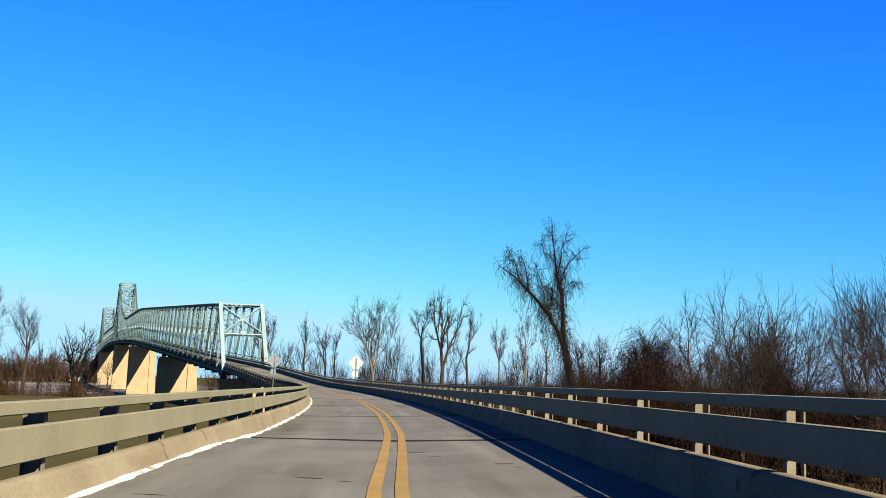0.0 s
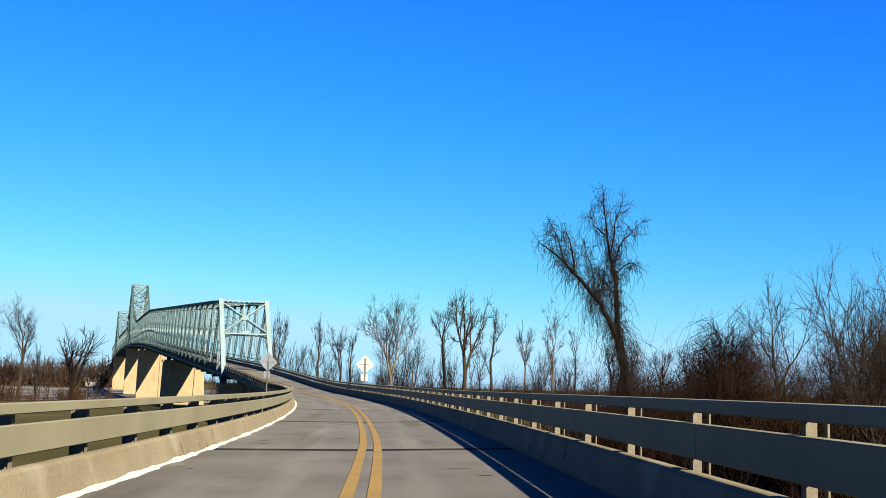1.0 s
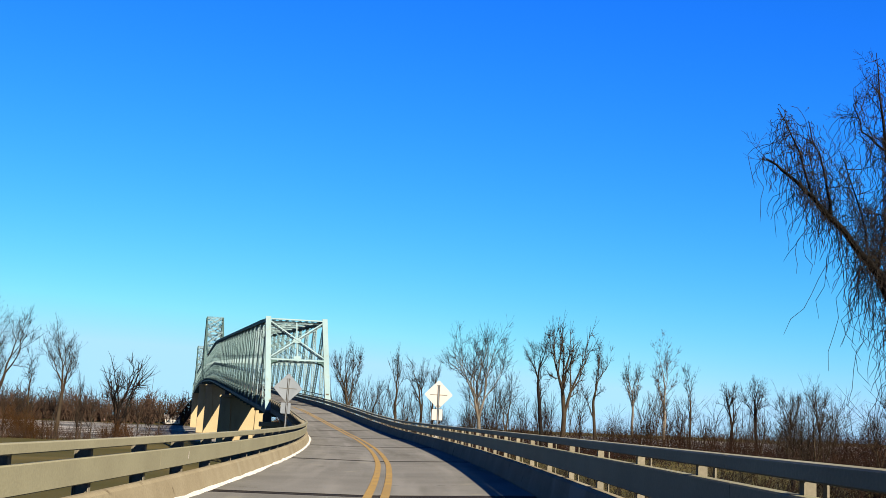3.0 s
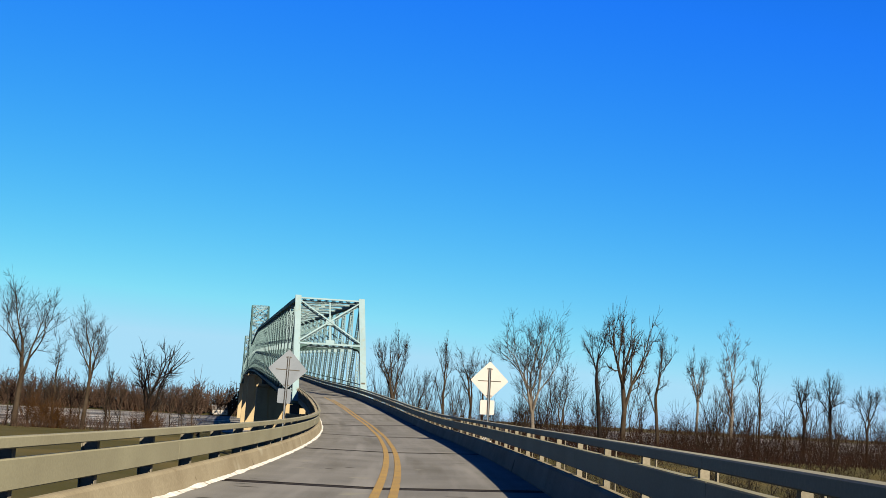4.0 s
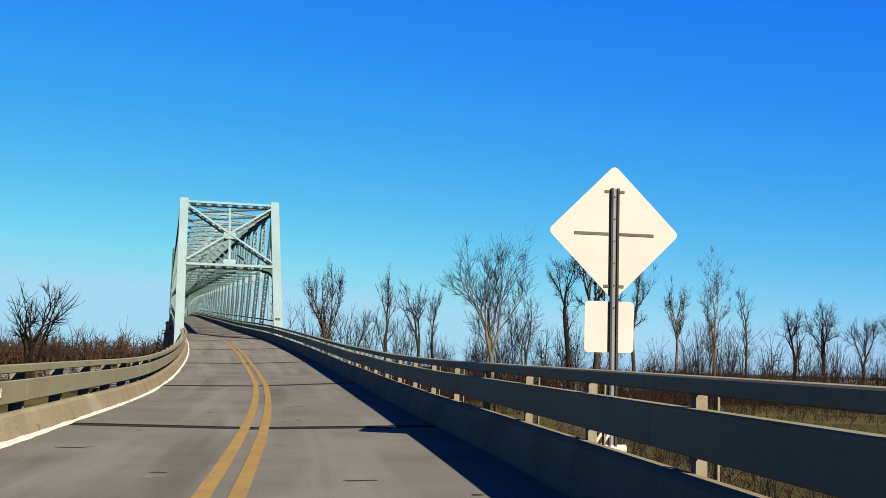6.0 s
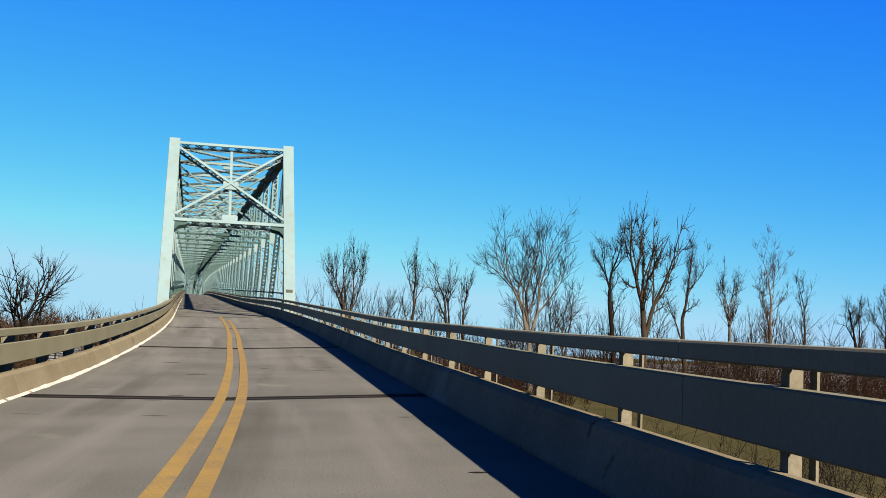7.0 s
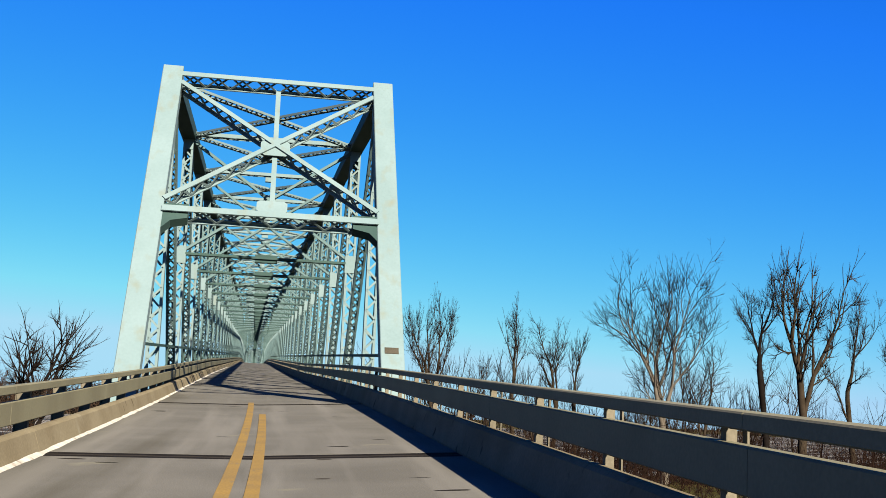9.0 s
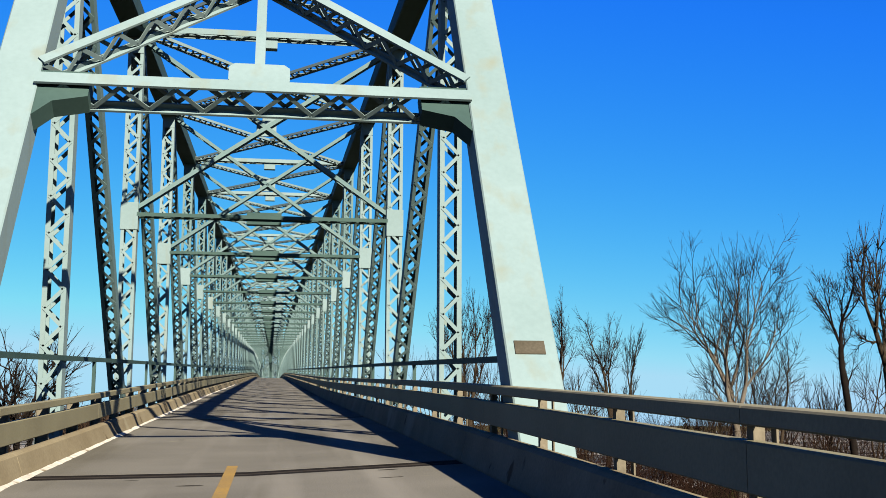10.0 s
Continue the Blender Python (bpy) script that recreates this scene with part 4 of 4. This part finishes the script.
# ---- the large vine-hung tree ----
def vine_tree():
    rng = np.random.default_rng(7)
    thing = new("vine_hung_tree")
    tagged(thing, "large dead forked tree draped with dry hanging vines", "tree")
    thing.location = (49.6, 95.3, GROUND - 0.3)
    o = np.array((49.6, 95.3, GROUND - 0.3))
    # main stem and the long leaning limb, then the short upper limbs: points with radii
    main = [
        ([(49.6, 95.3, 3.7), (49.1, 95.4, 7.6), (48.7, 95.3, 10.1), (48.2, 95.2, 12.1), (47.9, 95.3, 14.6), (47.8, 95.4, 17.7), (47.3, 95.5, 19.6), (46.9, 95.3, 21.8), (46.6, 95.2, 24.3)], [0.46, 0.36, 0.30, 0.25, 0.19, 0.14, 0.09, 0.045, 0.012]),
        ([(48.1, 95.2, 12.4), (47.4, 95.0, 14.0), (46.4, 94.8, 15.7), (45.5, 94.7, 16.5), (44.5, 94.6, 17.5), (43.6, 94.6, 18.4), (42.7, 94.5, 19.0), (41.7, 94.5, 19.6)], [0.20, 0.18, 0.16, 0.13, 0.11, 0.08, 0.06, 0.03]),
    ]
    upper = [
        ([(46.2, 94.8, 15.6), (46.6, 95.0, 17.1), (46.8, 95.1, 18.0), (45.9, 95.1, 18.1)], [0.06, 0.05, 0.035, 0.015]),
        ([(48.0, 95.3, 16.1), (47.3, 95.2, 16.8), (46.6, 95.2, 17.4)], [0.05, 0.035, 0.015]),
        ([(44.3, 94.6, 17.8), (44.2, 94.8, 19.2), (43.6, 94.9, 21.3)], [0.06, 0.04, 0.015]),
        ([(43.6, 94.6, 18.4), (43.0, 94.5, 20.0), (42.1, 94.4, 21.5)], [0.05, 0.03, 0.015]),
        ([(47.4, 95.5, 19.2), (47.8, 95.7, 21.5), (48.4, 95.6, 23.1)], [0.06, 0.04, 0.015]),
        ([(47.6, 95.4, 18.6), (48.5, 95.7, 20.4), (50.2, 95.8, 22.0)], [0.06, 0.035, 0.015]),
        ([(47.7, 95.4, 18.0), (48.7, 95.2, 18.7), (49.5, 95.1, 18.6)], [0.05, 0.03, 0.015]),
        ([(46.0, 94.8, 16.2), (45.9, 95.2, 18.0), (45.3, 95.3, 20.0)], [0.05, 0.035, 0.015]),
        ([(47.0, 95.4, 20.6), (46.0, 95.3, 21.2), (45.6, 95.2, 22.2)], [0.05, 0.03, 0.015]),
    ]
    wood, twigs, vines = [], [], []
    for pts, rad in main + upper:
        p = [np.array(a, float) - o for a in pts]
        # finer, slightly crooked line
        q, r = [p[0]], [rad[0]]
        for k in range(len(p) - 1):
            for t in (0.34, 0.67, 1.0):
                q.append(p[k] + (p[k + 1] - p[k]) * t + rng.normal(0, 0.05, 3) * (t < 1))
                r.append(rad[k] + (rad[k + 1] - rad[k]) * t)
        wood.append((q, r, 8))
        length = sum(np.linalg.norm(b - a) for a, b in zip(q, q[1:]))
        for _ in range(int(length * 3.2)):
            k = rng.integers(max(0, int(len(q) * 0.15)), len(q) - 1)
            a = q[k] + (q[k + 1] - q[k]) * rng.random()
            if a[2] < 5:
                continue
            d = rng.normal(0, 1, 3)
            d[2] = d[2] * 0.6 + 0.35
            store = ([], [])
            grow(rng, store, a, d / np.linalg.norm(d), rng.uniform(0.3, 1.0), rng.uniform(0.016, 0.028), 2, 4, 0.8, 0.06, 0.008, (7, 5, 3, 3))
            twigs += store[0] + store[1]
        # vines: some arch out from the limbs, all hang down
        for _ in range(int(length * 78)):
            k = rng.integers(int(len(q) * 0.05), len(q) - 1)
            a = q[k] + (q[k + 1] - q[k]) * rng.random() + rng.normal(0, 0.22, 3)
            if a[2] < 2.5 or rng.random() < (a[2] - 9.5) / 14:
                continue
            out = rng.normal(0, 1, 3) * np.array((0.36, 0.36, 0.3)) + np.array((0, 0, 0.05))
            L = min(rng.exponential(1.3) + 0.4, max(a[2] - 1.0, 0.4), 5.0) * (1 if a[2] < 13 else 0.6)
            m = 7
            pp, v = [a], out
            for i in range(m):
                v = v * 0.5 + rng.normal(0, 0.24, 3) * (1, 1, 0.6) + np.array((0, 0, -0.14 - 0.06 * i))
                v = v / np.linalg.norm(v) * L / m
                pp.append(pp[-1] + v)
                v = v / (L / m) * 0.5
            vines.append((pp, [0.0115] * m + [0.007], 3))
        for _ in range(9 if rad[0] > 0.2 else 0):
            ph = rng.random() * 6.28
            pp = [c + (rr + 0.05) * np.array((math.cos(ph + i * 0.5), math.sin(ph + i * 0.5), 0)) + rng.normal(0, 0.09, 3) for i, (c, rr) in enumerate(zip(q, r))][:int(len(q) * rng.uniform(0.45, 0.8))]
            vines.append((pp, [0.022] * len(pp), 4))
    for nm, lst, m in (("trunk", wood, M_DEADBARK), ("crown", twigs, M_TWIG), ("vines", vines, M_VINE)):
        part(nm, tubes_mesh(nm, lst, m), m, thing, "dry hanging vines" if nm == "vines" else "")


vine_tree()


# ---- brush, woods and grass that nobody could count ----
def thicket(name, label, category, seed, count, place, tall, stem, forks, material):
    """Plants of several bowed stems from one root, with forking twigs."""
    rng = np.random.default_rng(seed)
    tubes = []
    for _ in range(count // 3):
        x, y = place(rng)
        b = np.array((x, y, ground_z(x, y) - 0.1))
        full = rng.uniform(*tall) * (0.85 + 0.55 * noise.noise(Vector((x * 0.11, y * 0.11, seed))))
        for _ in range(3):
            h = full * rng.uniform(0.5, 1.0)
            lean = rng.normal(0, 0.30, 2) * h
            mid = b + np.array((lean[0] * 0.62, lean[1] * 0.62, h * 0.52)) + rng.normal(0, 0.03, 3) * h
            top = b + np.array((lean[0], lean[1], h))
            tubes.append(([b, mid, top], (stem, stem * 0.7, stem * 0.3), 3))
            d = rng.normal(0, 0.6, (forks, 3))
            d[:, 2] = np.abs(d[:, 2]) * 0.7 + 0.25
            d *= (h * rng.uniform(0.18, 0.42, forks) / np.linalg.norm(d, axis=1))[:, None]
            f = rng.uniform(0.2, 0.95, forks)[:, None]
            p = np.where(f < 0.5, b + (mid - b) * f * 2, mid + (top - mid) * (f - 0.5) * 2)
            tubes += [([p[k], p[k] + d[k]], (stem * 0.5, stem * 0.2), 3) for k in range(forks)]
    me = tubes_mesh(name, tubes, material)
    return tagged(part(name, me, material), label, category, kind="stuff")


def clumpy(x0, x1, y0, y1, s, cut):
    def place(rng):
        while True:
            x, y = rng.uniform(x0, x1), rng.uniform(y0, y1)
            if noise.noise(Vector((x * s, y * s, x0))) > cut:
                return x, y
    return place


def hedge(rng):
    x = rng.uniform(44, 260)
    return x, 322 + rng.normal(0, 9) + 0.03 * (x - 44)


thicket("brush", "brown leafless brush along the river bank", "brush", 61, 5200, hedge, (5.0, 12.0), 0.034, 8, M_BRUSH)
thicket("brush", "low reddish-brown brush before the river bank", "brush", 62, 4200, lambda r: (r.uniform(60, 280), 305 + r.uniform(-10, 14)), (2.2, 6.6), 0.03, 7, M_BRUSH)
thicket("brush", "brown brush between the bank trees", "brush", 63, 2600, lambda r: (r.uniform(-90, 20), 319 + r.normal(0, 7)), (1.2, 4.6), 0.028, 9, M_FAR)
thicket("brush", "dense tangled reddish thicket beside the road", "brush", 64, 4200, lambda r: (max(44.5, r.uniform(47, 84) + r.normal(0, 4)), r.uniform(28, 106) + r.normal(0, 6)), (1.8, 7.0), 0.03, 7, M_BRUSH)
thicket("brush", "grey twiggy scrub beside the road", "brush", 65, 2600, lambda r: (r.uniform(44, 96), r.uniform(100, 190)), (1.5, 5.5), 0.02, 8, M_VINE)
thicket("brush", "dark low brush in front of the river bank", "brush", 69, 2400, lambda r: (r.uniform(58, 185), r.uniform(250, 304)), (1.2, 4.6), 0.03, 7, M_BRUSH)
thicket("brush", "orange-brown leafy shrub on the river bank", "shrub", 71, 260, lambda r: (-8.8 + r.normal(0, 2.0), 318 + r.normal(0, 1.5)), (3.0, 8.5), 0.04, 12, M_RUSSET)
thicket("brush", "small orange-brown shrub beside a forked tree", "shrub", 72, 160, lambda r: (10.2 + r.normal(0, 1.6), 318 + r.normal(0, 1.2)), (2.5, 7.0), 0.04, 12, M_RUSSET)
thicket("brush", "dark tangled brush round the foot of a dead tree", "brush", 73, 1100, lambda r: (max(46.0, 50.5 + r.normal(0, 2.4)), 96 + r.normal(0, 3.5)), (2.5, 8.5), 0.022, 12, M_BRUSH)
thicket("brush", "pile of broken russet brush beside the thicket", "brush", 74, 500, lambda r: (52.6 + r.normal(0, 1.5), 80 + r.normal(0, 1.8)), (6.0, 9.5), 0.022, 12, M_RUSSET)
thicket("far_woods", "far leafless woods across the river", "woods", 66, 5400, lambda r: (r.uniform(-700, 40), 968 + abs(r.normal(0, 26))), (16, 27), 0.38, 6, M_FAR)
thicket("far_woods", "distant low woods beyond the wide river", "woods", 67, 1600, lambda r: (r.uniform(60, 1900), 1890 + abs(r.normal(0, 30))), (8, 17), 0.45, 6, M_FAR)
thicket("brush", "rough dry grass and weeds in the field", "grass", 68, 2000, clumpy(42, 120, 110, 260, 0.05, 0.15), (0.12, 0.35), 0.012, 4, M_DRYGRASS)


# ---- far houses on the other bank ----
def house(x, y, w, d, h, turn, label):
    thing = new("house")
    thing.matrix_world = Matrix.Translation((x, y, ground_z(x, y) - 0.1)) @ pose(0, 0, 0, 0, 0, turn)
    tagged(thing, label, "house", "houses across the river")
    bm = bmesh.new()
    box(bm, (-w / 2, -d / 2, 0), (w / 2, d / 2, h))
    part("wall", bm, M_HOUSE, thing)
    bm = bmesh.new()
    e = 0.4
    a = [bm.verts.new(v) for v in ((-w / 2 - e, -d / 2 - e, h), (w / 2 + e, -d / 2 - e, h), (w / 2 + e, d / 2 + e, h), (-w / 2 - e, d / 2 + e, h), (-w / 2 - e, 0, h + d * 0.42), (w / 2 + e, 0, h + d * 0.42))]
    for k in ((0, 1, 5, 4), (2, 3, 4, 5), (0, 4, 3), (1, 2, 5), (0, 3, 2, 1)):
        bm.faces.new([a[i] for i in k])
    part("roof", bm, M_ROOF, thing)
    for k in range(3):
        bm = bmesh.new()
        u = -w / 2 + w * (k + 0.5) / 3
        box(bm, (u - 0.5, -d / 2 - 0.03, 1.0), (u + 0.5, -d / 2 + 0.02, 2.3))
        part("window", bm, M_ROOF, thing)


house(18.0, 975, 11, 8, 3.4, 12, "white house with a grey roof across the river")
house(3.0, 990, 9, 7, 3.2, -8, "white house with a grey roof across the river")
